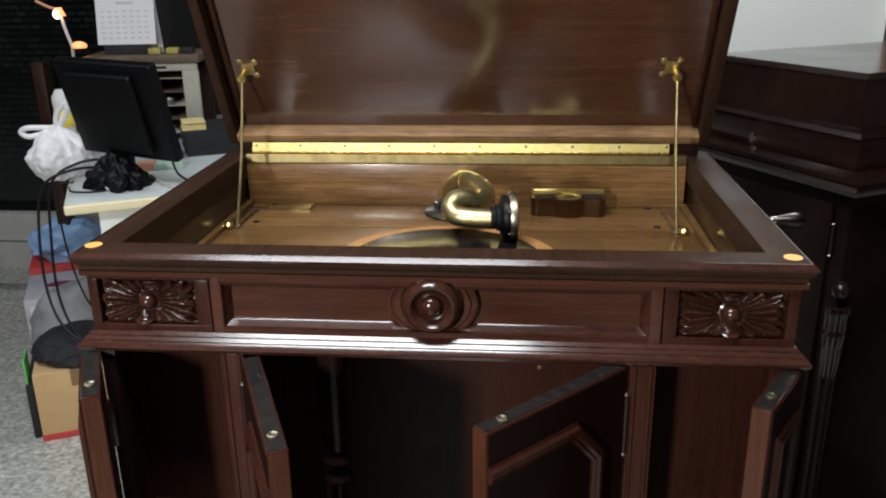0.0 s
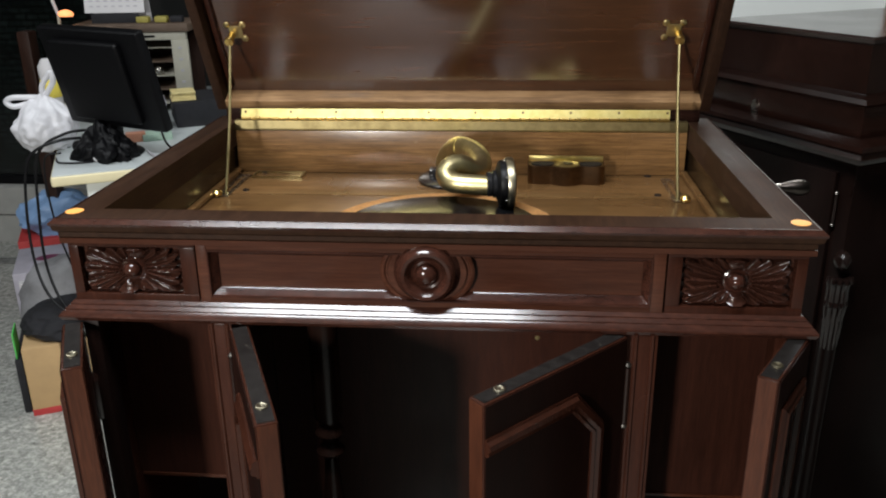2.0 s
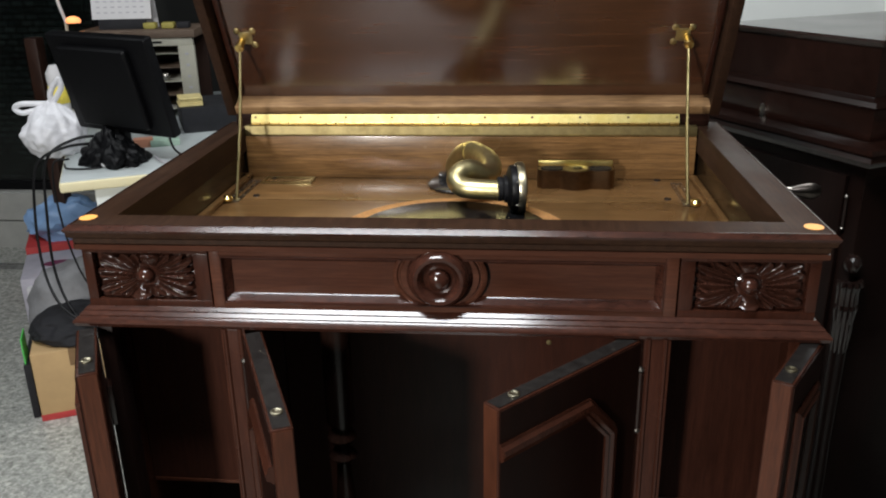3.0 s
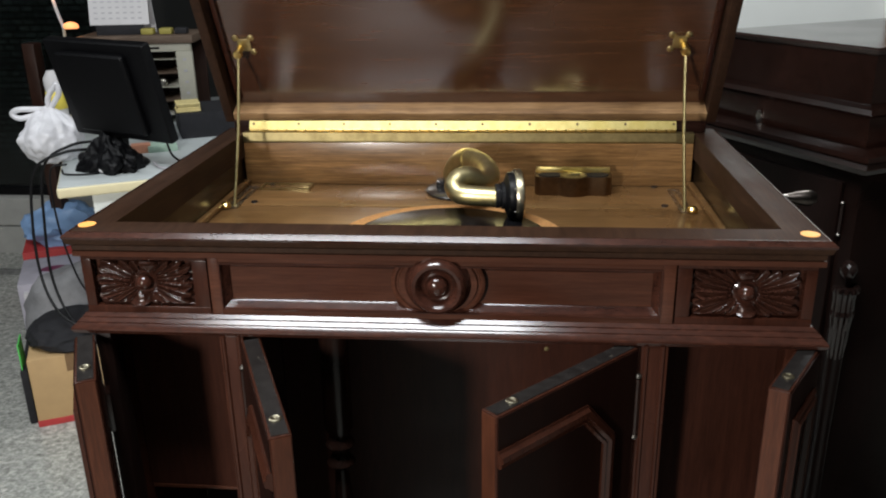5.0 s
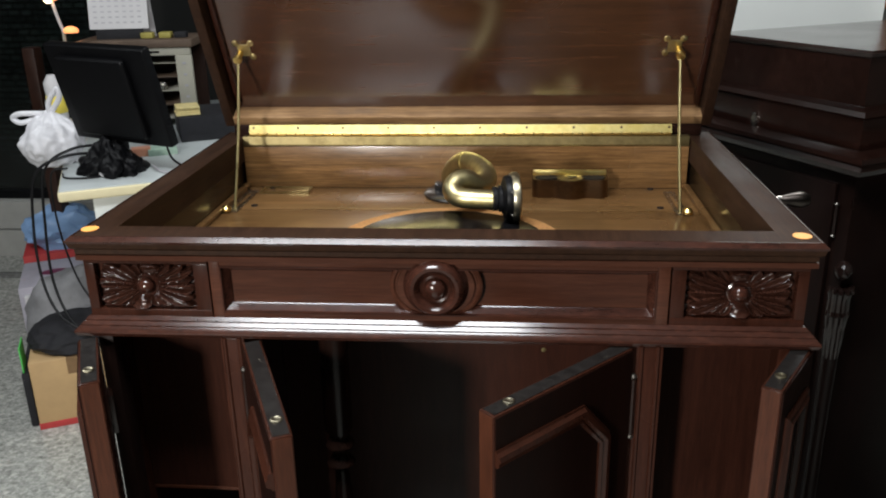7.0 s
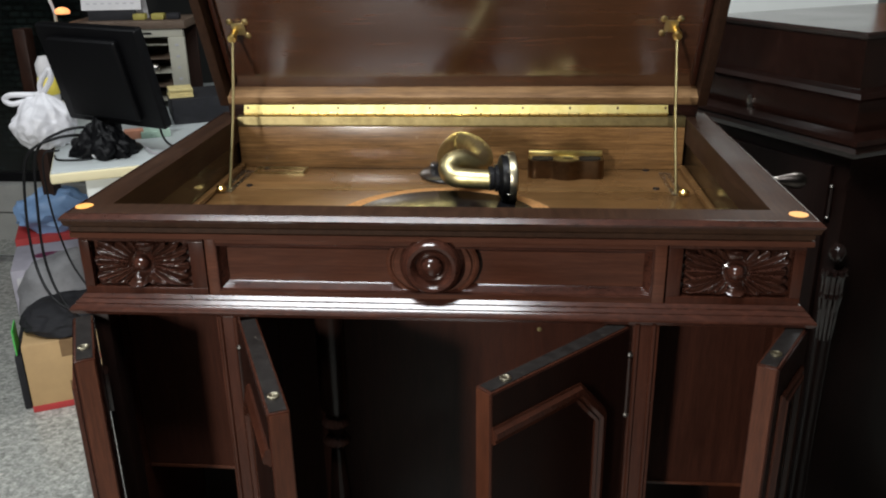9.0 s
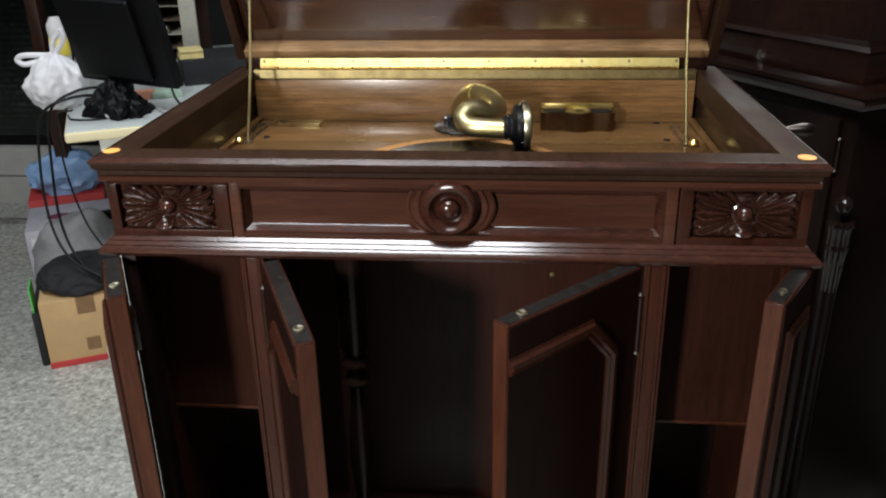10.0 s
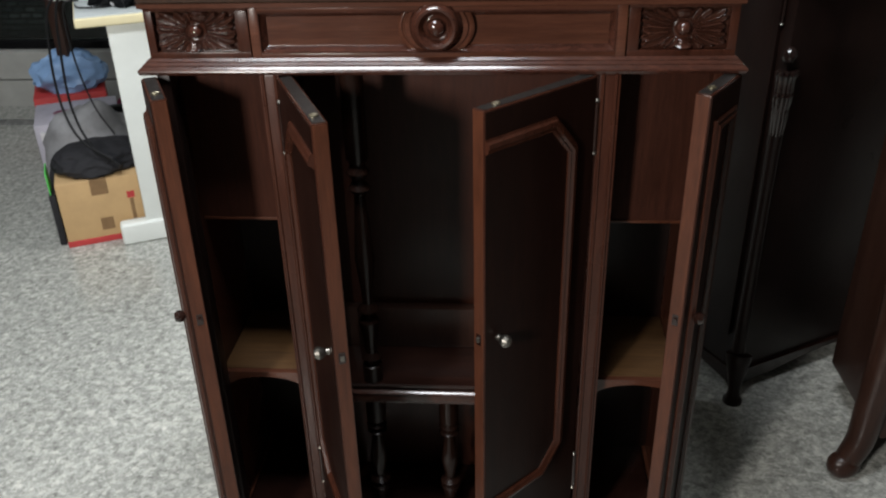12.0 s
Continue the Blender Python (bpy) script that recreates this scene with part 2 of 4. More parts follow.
def terrazzo():
    m, nt, b = mat("grey_terrazzo")
    v = coords(nt)
    warp = node(nt, "ShaderNodeTexNoise", Scale=55.0, Detail=3.0)
    nt.links.new(v, warp.inputs["Vector"])
    add = nt.nodes.new("ShaderNodeVectorMath")
    add.operation = "MULTIPLY_ADD"
    add.inputs[1].default_value = (0.008, 0.008, 0.008)
    nt.links.new(warp.outputs["Color"], add.inputs[0])
    nt.links.new(v, add.inputs[2])
    cloud = node(nt, "ShaderNodeTexNoise", Scale=48.0, Detail=5.0, Roughness=0.75)
    nt.links.new(v, cloud.inputs["Vector"])
    chips = node(nt, "ShaderNodeTexVoronoi", Scale=80.0)
    nt.links.new(add.outputs[0], chips.inputs["Vector"])
    sep = nt.nodes.new("ShaderNodeSeparateColor")
    nt.links.new(chips.outputs["Color"], sep.inputs["Color"])
    fine = node(nt, "ShaderNodeTexVoronoi", Scale=170.0)
    nt.links.new(add.outputs[0], fine.inputs["Vector"])
    sep2 = nt.nodes.new("ShaderNodeSeparateColor")
    nt.links.new(fine.outputs["Color"], sep2.inputs["Color"])
    c0 = ramp(nt, cloud.outputs["Fac"], [(0.36, (0.13, 0.134, 0.120)), (0.46, (0.29, 0.30, 0.270)), (0.54, (0.44, 0.45, 0.41)), (0.63, (0.70, 0.69, 0.63))])
    c1 = ramp(nt, sep.outputs["Red"], [(0.0, (0.12, 0.125, 0.11)), (0.45, (0.31, 0.32, 0.295)), (0.75, (0.46, 0.46, 0.43)), (1.0, (0.74, 0.72, 0.66))])
    c2 = ramp(nt, sep2.outputs["Red"], [(0.0, (0.24, 0.24, 0.22)), (0.6, (0.44, 0.44, 0.42)), (1.0, (0.66, 0.65, 0.62))])
    mix = nt.nodes.new("ShaderNodeMix")
    mix.data_type = "RGBA"
    mix.inputs[0].default_value = 0.3
    both = nt.nodes.new("ShaderNodeMix")
    both.data_type = "RGBA"
    both.inputs[0].default_value = 0.42
    nt.links.new(c0, both.inputs[6])
    nt.links.new(c1, both.inputs[7])
    nt.links.new(both.outputs[2], mix.inputs[6])
    nt.links.new(c2, mix.inputs[7])
    stain = node(nt, "ShaderNodeTexNoise", Scale=1.3, Detail=5.0)
    nt.links.new(v, stain.inputs["Vector"])
    mul = nt.nodes.new("ShaderNodeMix")
    mul.data_type, mul.blend_type = "RGBA", "MULTIPLY"
    mul.inputs[0].default_value = 1.0
    nt.links.new(mix.outputs[2], mul.inputs[6])
    nt.links.new(ramp(nt, stain.outputs["Fac"], [(0.3, (0.82, 0.82, 0.82)), (0.7, (1, 1, 1))]), mul.inputs[7])
    nt.links.new(mul.outputs[2], b.inputs["Base Color"])
    b.inputs["Roughness"].default_value = 0.22
    return m


def night_view():
    m, nt, b = mat("night_garden_wall_backdrop")
    v = coords(nt, (1, 1, 1))
    turnv = nt.nodes.new("ShaderNodeMapping")
    turnv.inputs["Rotation"].default_value = (math.pi / 2, 0, 0)
    nt.links.new(v, turnv.inputs["Vector"])
    bricks = node(nt, "ShaderNodeTexBrick", Scale=6.0)
    bricks.inputs["Color1"].default_value = (0.012, 0.020, 0.020, 1)
    bricks.inputs["Color2"].default_value = (0.040, 0.056, 0.052, 1)
    bricks.inputs["Mortar"].default_value = (0.0012, 0.0016, 0.0016, 1)
    bricks.inputs["Mortar Size"].default_value = 0.05
    nt.links.new(turnv.outputs["Vector"], bricks.inputs["Vector"])
    n = node(nt, "ShaderNodeTexNoise", Scale=5.0, Detail=8.0, Roughness=0.7)
    nt.links.new(v, n.inputs["Vector"])
    mul = nt.nodes.new("ShaderNodeMix")
    mul.data_type, mul.blend_type = "RGBA", "MULTIPLY"
    mul.inputs[0].default_value = 1.0
    nt.links.new(bricks.outputs["Color"], mul.inputs[6])
    nt.links.new(ramp(nt, n.outputs["Fac"], [(0.40, (0.08, 0.08, 0.08)), (0.58, (0.7, 0.7, 0.7)), (0.72, (1, 1, 1))]), mul.inputs[7])
    nt.links.new(mul.outputs[2], b.inputs["Base Color"])
    b.inputs["Roughness"].default_value = 0.9
    b.inputs["Specular IOR Level"].default_value = 0.05
    return m


def clear_glass():
    m, nt, b = mat("window_glass")
    b.inputs["Base Color"].default_value = (0.95, 0.98, 0.97, 1)
    b.inputs["Transmission Weight"].default_value = 1.0
    b.inputs["Roughness"].default_value = 0.01
    b.inputs["IOR"].default_value = 1.45
    return m


M["dusty"] = scratched_edge()
M["shellac"], M["bag"], M["terrazzo"], M["night"], M["glass"] = shellac(), thin_bag(), terrazzo(), night_view(), clear_glass()


# ---------------------------------------------------------------- mesh tools
def world_of(ob):
    return (world_of(ob.parent) @ ob.matrix_parent_inverse if ob.parent else Matrix()) @ ob.matrix_basis


def part(name, bm, material, parent=None, label="", smooth=35.0):
    bmesh.ops.recalc_face_normals(bm, faces=bm.faces)
    me = bpy.data.meshes.new(name)
    bm.to_mesh(me)
    bm.free()
    me.materials.append(M[material] if isinstance(material, str) else material)
    for p in me.polygons:
        p.use_smooth = True
    me.set_sharp_from_angle(angle=radians(smooth))
    ob = new(name, me)
    if parent:
        ob.parent = parent
        ob.matrix_parent_inverse = world_of(parent).inverted()
    if label:
        tagged(ob, label)
    return ob


def thing(name, at, label, category, group="", kind=""):
    ob = new(name)
    ob.empty_display_size = 0.05
    ob.location = at
    return tagged(ob, label, category, group, kind)


def box(x0, x1, y0, y1, z0, z1, bevel=0.0, seg=2, m=None):
    bm = bmesh.new()
    bmesh.ops.create_cube(bm, size=1)
    bmesh.ops.transform(bm, verts=bm.verts, matrix=Matrix.LocRotScale(((x0 + x1) / 2, (y0 + y1) / 2, (z0 + z1) / 2), None, (abs(x1 - x0), abs(y1 - y0), abs(z1 - z0))))
    if bevel:
        bmesh.ops.bevel(bm, geom=bm.edges[:], offset=bevel, segments=seg, affect="EDGES", profile=0.6)
    if m is not None:
        bmesh.ops.transform(bm, verts=bm.verts, matrix=m)
    return bm


def joined(*bms):
    out = bmesh.new()
    for b in bms:
        me = bpy.data.meshes.new("tmp")
        b.to_mesh(me)
        b.free()
        out.from_mesh(me)
        bpy.data.meshes.remove(me)
    return out


def moved(bm, m):
    bmesh.ops.transform(bm, verts=bm.verts, matrix=m)
    return bm


def ring_mesh(rings, closed_path=False, caps=True):
    """Faces between rings of points that have the same count."""
    bm = bmesh.new()
    vs = [[bm.verts.new(p) for p in r] for r in rings]
    n = len(vs[0])
    last = len(vs) if closed_path else len(vs) - 1
    for a in range(last):
        r, s = vs[a], vs[(a + 1) % len(vs)]
        for k in range(n):
            bm.faces.new((r[k], r[(k + 1) % n], s[(k + 1) % n], s[k]))
    if caps and not closed_path:
        bm.faces.new(vs[0][::-1])
        bm.faces.new(vs[-1])
    return bm


def frame_sweep(profile, x0, x1, y0, y1):
    """A mitred frame: profile points (outward, z) carried round a rectangle."""
    rings = [[(x + sx * o, y + sy * o, z) for o, z in profile] for x, y, sx, sy in ((x0, y0, -1, -1), (x1, y0, 1, -1), (x1, y1, 1, 1), (x0, y1, -1, 1))]
    return ring_mesh(rings, True)


def prism_x(profile, x0, x1):
    return ring_mesh([[(x, y, z) for y, z in profile] for x in (x0, x1)])


def smooth_line(points, steps=6):
    pts = [Vector(p) for p in points]
    pts = [pts[0] * 2 - pts[1], *pts, pts[-1] * 2 - pts[-2]]
    out = []
    for a in range(1, len(pts) - 2):
        p0, p1, p2, p3 = pts[a - 1 : a + 3]
        for k in range(steps):
            t = k / steps
            out.append(0.5 * (2 * p1 + (p2 - p0) * t + (2 * p0 - 5 * p1 + 4 * p2 - p3) * t * t + (3 * p1 - p0 - 3 * p2 + p3) * t**3))
    return out + [pts[-2]]


def tube(points, radius, n=10, steps=6):
    line = smooth_line(points, steps)
    if not callable(radius):
        r0 = radius
        radius = lambda f: r0
    rings, up = [], Vector((0.13, 0.37, 0.91)).normalized()
    for a, p in enumerate(line):
        way = (line[min(a + 1, len(line) - 1)] - line[max(a - 1, 0)]).normalized()
        side = way.cross(up)
        side = (side if side.length > 1e-4 else way.orthogonal()).normalized()
        up = side.cross(way).normalized()
        r = radius(a / (len(line) - 1))
        rings.append([p + r * (math.cos(k * math.tau / n) * side + math.sin(k * math.tau / n) * up) for k in range(n)])
    return ring_mesh(rings)


def lathe(profile, n=32, m=None):
    """Profile points (radius, z) turned about z."""
    bm = ring_mesh([[(max(r, 1e-5) * math.cos(k * math.tau / n), max(r, 1e-5) * math.sin(k * math.tau / n), z) for k in range(n)] for r, z in profile])
    if m is not None:
        moved(bm, m)
    return bm


def bar(points, width, height, closed=False):
    """A square-section moulding on the xz plane through points (x, z), standing out to -y."""
    rings, n = [], len(points)
    for a, (x, z) in enumerate(points):
        before = Vector(points[a - 1]) if a or closed else None
        after = Vector(points[(a + 1) % n]) if a < n - 1 or closed else None
        p = Vector((x, z))
        d1 = (p - before).normalized() if before is not None else (after - p).normalized()
        d2 = (after - p).normalized() if after is not None else d1
        n1, n2 = Vector((-d1.y, d1.x)), Vector((-d2.y, d2.x))
        mid = (n1 + n2).normalized()
        k = width / 2 / max(0.3, mid.dot(n1))
        prof = [(-1, 0), (-1, 0.45), (-0.7, 0.75), (-0.45, 0.6), (-0.1, 1.0), (0.5, 0.9), (0.75, 0.4), (1, 0.3), (1, 0)]
        rings.append([(x + mid.x * k * s, -height * h, z + mid.y * k * s) for s, h in prof])
    return ring_mesh(rings, closed)


def blob(rx, ry, rz, seed, rough=0.15, freq=2.2, sub=4, flat=0.0):
    bm = bmesh.new()
    bmesh.ops.create_icosphere(bm, subdivisions=sub, radius=1)
    for v in bm.verts:
        d = 1 + rough * noise.noise(v.co * freq + Vector((seed, seed * 1.7, 0))) + rough * 0.5 * noise.noise(v.co * freq * 2.7 + Vector((0, seed, seed)))
        v.co = Vector((v.co.x * rx * d, v.co.y * ry * d, max(v.co.z, -1 + flat) * rz * d))
    return bm


# ---------------------------------------------------------------- the room
def slab(name, label, cat, x0, x1, y0, y1, z0, z1, material):
    return tagged(part(name, box(x0, x1, y0, y1, z0, z1), material), label, cat, kind="structure")


slab("floor", "grey speckled terrazzo shop floor", "floor", -6, 4, -6, 3.4, -0.1, 0, "terrazzo")
slab("ceiling", "plain grey painted ceiling of the shop", "ceiling", -6, 4, -6, 3.4, 2.7, 2.8, "ceiling")
slab("wall_south", "brown painted wall far behind the cabinets", "wall", -6, 4, -6.2, -6, 0, 2.7, "side_wall")
slab("wall_west", "brown painted side wall of the shop", "wall", -6.2, -6, -6.2, 3.4, 0, 2.7, "side_wall")
slab("wall_east", "brown painted side wall of the shop", "wall", 4, 4.2, -6.2, 3.4, 0, 2.7, "side_wall")
slab("wall_north", "dark olive wall behind the office desk", "wall", -1.75, 4, 3.2, 3.4, 0, 2.7, "dark_wall")
slab("wall_partition", "white painted partition wall behind the dark cabinet", "wall", 0.1, 1.22, 1.95, 2.05, 0, 2.7, "white_wall")
slab("wall_window_head", "dark wall above the shop window", "wall", -6, -1.75, 3.2, 3.4, 2.5, 2.7, "dark_wall")
slab("wall_window_base", "grey rendered low wall below the dark window", "wall", -6, -1.75, 2.78, 2.98, 0, 0.13, "plinth")
slab("wall_window_ledge", "grey rendered upper course of the low wall", "wall", -6, -1.75, 2.79, 2.98, 0.137, 0.27, "plinth")
# added slab with a dim brick pattern for the unclear view outside
slab("backdrop", "dark brick-patterned garden wall at night outside the window", "backdrop", -8, -1.2, 4.6, 4.7, -0.2, 3.5, "night")

win = thing("window_1", (-3.9, 2.9, 0.27), "dark shop window with slim black frame at night", "window", kind="structure")
for a, x in enumerate((-6.0, -4.6, -3.2, -1.80)):
    part("window_frame", box(x, x + 0.05, 2.84, 2.90, 0.27, 2.5, 0.004), "plastic", win)
part("window_frame", box(-5.95, -1.80, 2.845, 2.895, 2.44, 2.5, 0.004), "plastic", win)
part("window_frame", box(-5.95, -1.80, 2.845, 2.895, 0.272, 0.31, 0.004), "plastic", win)
for x in (-5.95, -4.55, -3.15):
    pane = part("pane", box(x, x + 1.35, 2.868, 2.874, 0.31, 2.44), "glass", win)
    pane.visible_shadow = False
tagged(part("threshold_track", joined(box(-4.2, -1.72, 2.5, 2.506, 0, 0.016), box(-4.2, -1.72, 2.53, 2.536, 0, 0.016), box(-4.2, -1.72, 2.495, 2.541, 0, 0.006)), "alu"), "pale aluminium sliding door track on the floor", "door track", kind="structure")
post = thing("wooden_post", (-1.79, 2.30, 0), "brown worn wooden post beside the window", "post")
part("shaft", box(-1.795, -1.745, 2.27, 2.33, 0.06, 1.04, 0.008), "leg", post)
part("base", box(-1.86, -1.71, 2.225, 2.375, 0, 0.06, 0.008), "shelf_wood", post)
board = thing("terracotta_board", (1.5, 2.6, 0), "orange brown board leaning beside the white partition", "board")
part("panel", box(1.30, 1.95, 2.55, 2.58, 1.12, 1.75, 0.004), "orange_wall", board)
part("lower_panel", box(1.30, 1.95, 2.54, 2.59, 0, 1.12, 0.004), "grey_panel", board)

# ---------------------------------------------------------------- the gramophone cabinet
X0, X1, YB, TOP = -0.400, 0.404, 0.560, 1.073
cab = thing("gramophone_cabinet", (0.0, 0.28, 0), "open antique mahogany gramophone cabinet with carved frieze and doors ajar", "gramophone")

# rim of the case: rails with a rounded nosing
nose = [(0.000, 1.050), (0.003, 1.052), (0.003, 1.057), (0.007, 1.060), (0.0085, 1.066), (0.006, 1.0715), (0.002, TOP), (-0.034, TOP), (-0.034, 1.035), (-0.012, 1.035)]
part("top_rim", frame_sweep(nose, X0, X1, 0.012, YB), "mahogany_deep", cab)
nosing = [(0.0055, 1.0655), (0.0094, 1.0660), (0.0102, 1.0688), (0.0064, 1.0720), (0.0046, 1.0735), (0.0030, 1.0735), (0.0030, 1.0655)]
part("rim_nosing", frame_sweep(nosing, X0, X1, 0.012, YB), "carved", cab, "polished nosing along the rim", 14)
step = [(0.000, 1.042), (0.004, 1.044), (0.004, 1.050), (0.000, 1.050), (-0.01, 1.05), (-0.01, 1.042)]
part("upper_moulding", frame_sweep(step, X0, X1, 0.014, YB), "mahogany", cab, "", 15)
# side and back boards
part("side_panel", box(X0 + 0.002, X0 + 0.022, 0.030, YB - 0.004, 0.9700, 1.045, 0.001), "mahogany_up", cab)
part("side_panel", box(X1 - 0.022, X1 - 0.002, 0.030, YB - 0.004, 0.9700, 1.045, 0.001), "mahogany_up", cab)
part("back_panel", box(X0 + 0.022, X1 - 0.022, YB - 0.014, YB - 0.004, 0.10, 1.045), "mahogany_up", cab)
part("inner_back", box(-0.366, 0.368, 0.511, 0.528, 0.99, 1.060, 0.001), "walnut", cab, "brown walnut lining at the back of the well")
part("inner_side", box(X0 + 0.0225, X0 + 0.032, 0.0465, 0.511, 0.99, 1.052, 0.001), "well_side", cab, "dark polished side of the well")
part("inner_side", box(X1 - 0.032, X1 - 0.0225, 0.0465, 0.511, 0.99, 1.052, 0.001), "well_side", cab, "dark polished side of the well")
part("inner_fillet", box(X0 + 0.032, X0 + 0.042, 0.05, 0.510, 0.9905, 0.998, 0.002), "walnut", cab)
part("inner_fillet", box(X1 - 0.042, X1 - 0.032, 0.05, 0.510, 0.9905, 0.998, 0.002), "walnut", cab)
# motor board in two pieces with a fine joint
part("motor_board", box(X0 + 0.0225, X1 - 0.0225, 0.384, 0.511, 0.972, 0.990, 0.0012), "walnut", cab, "brown walnut board under the tonearm")
part("motor_board", box(X0 + 0.0225, X1 - 0.0225, 0.050, 0.3825, 0.972, 0.9895, 0.0012), "walnut", cab, "brown walnut board under the turntable")

# frieze: end blocks, drawer front with sunk panel
FY = 0.014
for xa, xb in ((X0 + 0.002, -0.2535), (0.2595, X1 - 0.002)):
    cx = -0.3285 if xa < 0 else 0.3325
    for b4 in ((xa, xb, 1.039, 1.0445), (xa, xb, 0.974, 0.983), (xa, cx - 0.058, 0.983, 1.039), (cx + 0.058, xb, 0.983, 1.039)):
        part("frieze_block", box(b4[0], b4[1], FY, 0.045, b4[2], b4[3], 0.0008), "mahogany_up", cab)
    part("frieze_recess", box(cx - 0.058, cx + 0.058, FY + 0.010, 0.045, 0.983, 1.039), "carved", cab)


LOBES = [0, 11, 29, 46, 60, 74, 90]


def rosette(cx, cz, turn):
    """Four carved acanthus fans of scooped lobes with sharp ribs and curled, scalloped tips."""
    w, h, nu, nv = 0.0575, 0.0275, 132, 70
    bm = bmesh.new()
    grid = []
    for j in range(nv + 1):
        row = []
        for i in range(nu + 1):
            u, v = -1 + 2 * i / nu, -1 + 2 * j / nv
            r = (abs(u) ** 8 + abs(v) ** 8) ** (1 / 8)
            swirl = turn * math.sin(min(1.0, r) * 2.2)
            a = math.degrees(math.atan2(abs(v) * 0.86, abs(u))) + (1 if u * v > 0 else -1) * (9 * swirl + 5 * math.sin(2 * r + u))
            a = min(89.99, abs(a))
            k = max(q for q in range(6) if LOBES[q] <= a)
            f = 2 * (a - LOBES[k]) / (LOBES[k + 1] - LOBES[k]) - 1
            if k == 5:
                f = (a - 90) / 19
            if k == 0:
                f = a / 9
            tip = 0.985 - (0.16 if k not in (0,) else 0.08) * abs(f) ** 2.2 - 0.03 * math.sin(k * 2.4 + cx * 40)
            edge = max(0.0, min(1.0, (tip - r) / 0.045))
            scoop = 0.42 + 0.58 * abs(f) ** 1.7
            if k == 5:
                scoop = 1.0 - 0.55 * f * f
            curl = 0.62 + 0.30 * r + 0.34 * max(0.0, (r - 0.74) / 0.22) ** 2
            hollow = min(1.0, (math.hypot(u * 2.2, v) / 0.62) ** 2.4)
            hh = 0.0125 * edge * scoop * curl * hollow + 0.0007 * noise.noise(Vector((u * 9, v * 5, cx * 9)))
            row.append(bm.verts.new((cx + u * w, FY + 0.0098 - max(0, hh), cz + v * h)))
        grid.append(row)
    for j in range(nv):
        for i in range(nu):
            bm.faces.new((grid[j][i], grid[j][i + 1], grid[j + 1][i + 1], grid[j + 1][i]))
    ob = part("carved_rosette", bm, "relief", cab, "carved acanthus leaf rosette", 40)
    dome = lathe([(0.0150, 0), (0.0150, 0.003), (0.0120, 0.0046), (0.0098, 0.0042), (0.0094, 0.007), (0.0080, 0.0115), (0.0046, 0.0145), (0, 0.0155)], 24)
    part("boss", moved(dome, pose(cx, FY + 0.0098, cz, 90)), "carved", ob)


rosette(-0.3285, 1.011, 0.5)
rosette(0.3325, 1.011, -0.8)

DL, DR = -0.2515, 0.2575
fr = part("drawer_front", joined(box(DL, -0.2395, FY - 0.001, 0.04, 0.974, 1.0440, 0.001), box(0.2440, DR, FY - 0.001, 0.04, 0.974, 1.0440, 0.001), box(-0.2395, 0.2440, FY - 0.001, 0.04, 1.0375, 1.0440, 0.0008), box(-0.2395, 0.2440, FY - 0.001, 0.04, 0.974, 0.981, 0.0008)), "mahogany", cab)
part("sunk_panel", box(-0.2395, 0.2440, FY + 0.012, 0.04, 0.981, 1.0375), "mahogany", fr)
fillet = [(0.0, FY - 0.0022), (0.0, FY + 0.0119), (-0.0084, FY + 0.0119), (-0.0084, FY + 0.0104), (-0.0066, FY + 0.0085), (-0.0022, FY + 0.0015), (-0.0016, FY - 0.0022)]


def panel_moulding(x0, x1, z0, z1):
    rings = [[(x + sx * o, y, z + sz * o) for o, y in fillet] for x, z, sx, sz in ((x0, z0, -1, -1), (x1, z0, 1, -1), (x1, z1, 1, 1), (x0, z1, -1, 1))]
    return ring_mesh(rings, True)


part("panel_moulding", panel_moulding(-0.2395, 0.2440, 0.981, 1.0375), "carved", fr, "", 12)
KX, KZ = 0.004, 1.0130
part("knob_plate", lathe([(0.052, 0), (0.052, 0.0065), (0.0505, 0.0078), (0.0475, 0.0082), (0.046, 0.0062), (0.0445, 0.0062), (0.043, 0.0090), (0.0, 0.0095)], 48, pose(KX, FY + 0.0115, KZ + 0.002, 90) @ Matrix.Diagonal((1, 0.80, 1, 1))), "mahogany", fr)
knob = lathe([(0.0365, 0.0), (0.0365, 0.004), (0.0335, 0.008), (0.0318, 0.009), (0.0318, 0.013), (0.0302, 0.0178), (0.0268, 0.0206), (0.0232, 0.0200), (0.0192, 0.0150), (0.0170, 0.0112), (0.0148, 0.0102), (0.0126, 0.0112), (0.0117, 0.0148), (0.0098, 0.0186), (0.0060, 0.0212), (0.0, 0.0220)], 56)
part("round_knob", moved(knob, pose(KX, FY + 0.0065, KZ + 0.003, 90)), "carved", fr, "turned round wooden knob with a central boss")

# moulding under the frieze
low = [(-0.012, 0.9748), (-0.0002, 0.9752), (0.0036, 0.9718), (0.0034, 0.9706), (0.0044, 0.9703), (0.0082, 0.9671), (0.0080, 0.9659), (0.0090, 0.9656), (0.0118, 0.9633), (0.0138, 0.9609), (0.0142, 0.9590), (0.0118, 0.9545), (-0.012, 0.9545)]
part("lower_moulding", frame_sweep(low, X0, X1, 0.012, YB), "carved", cab, "polished reeded moulding", 12)
part("floor_of_well", box(X0 + 0.0225, X1 - 0.0225, 0.012, YB - 0.015, 0.9545, 0.9700), "dark", cab)

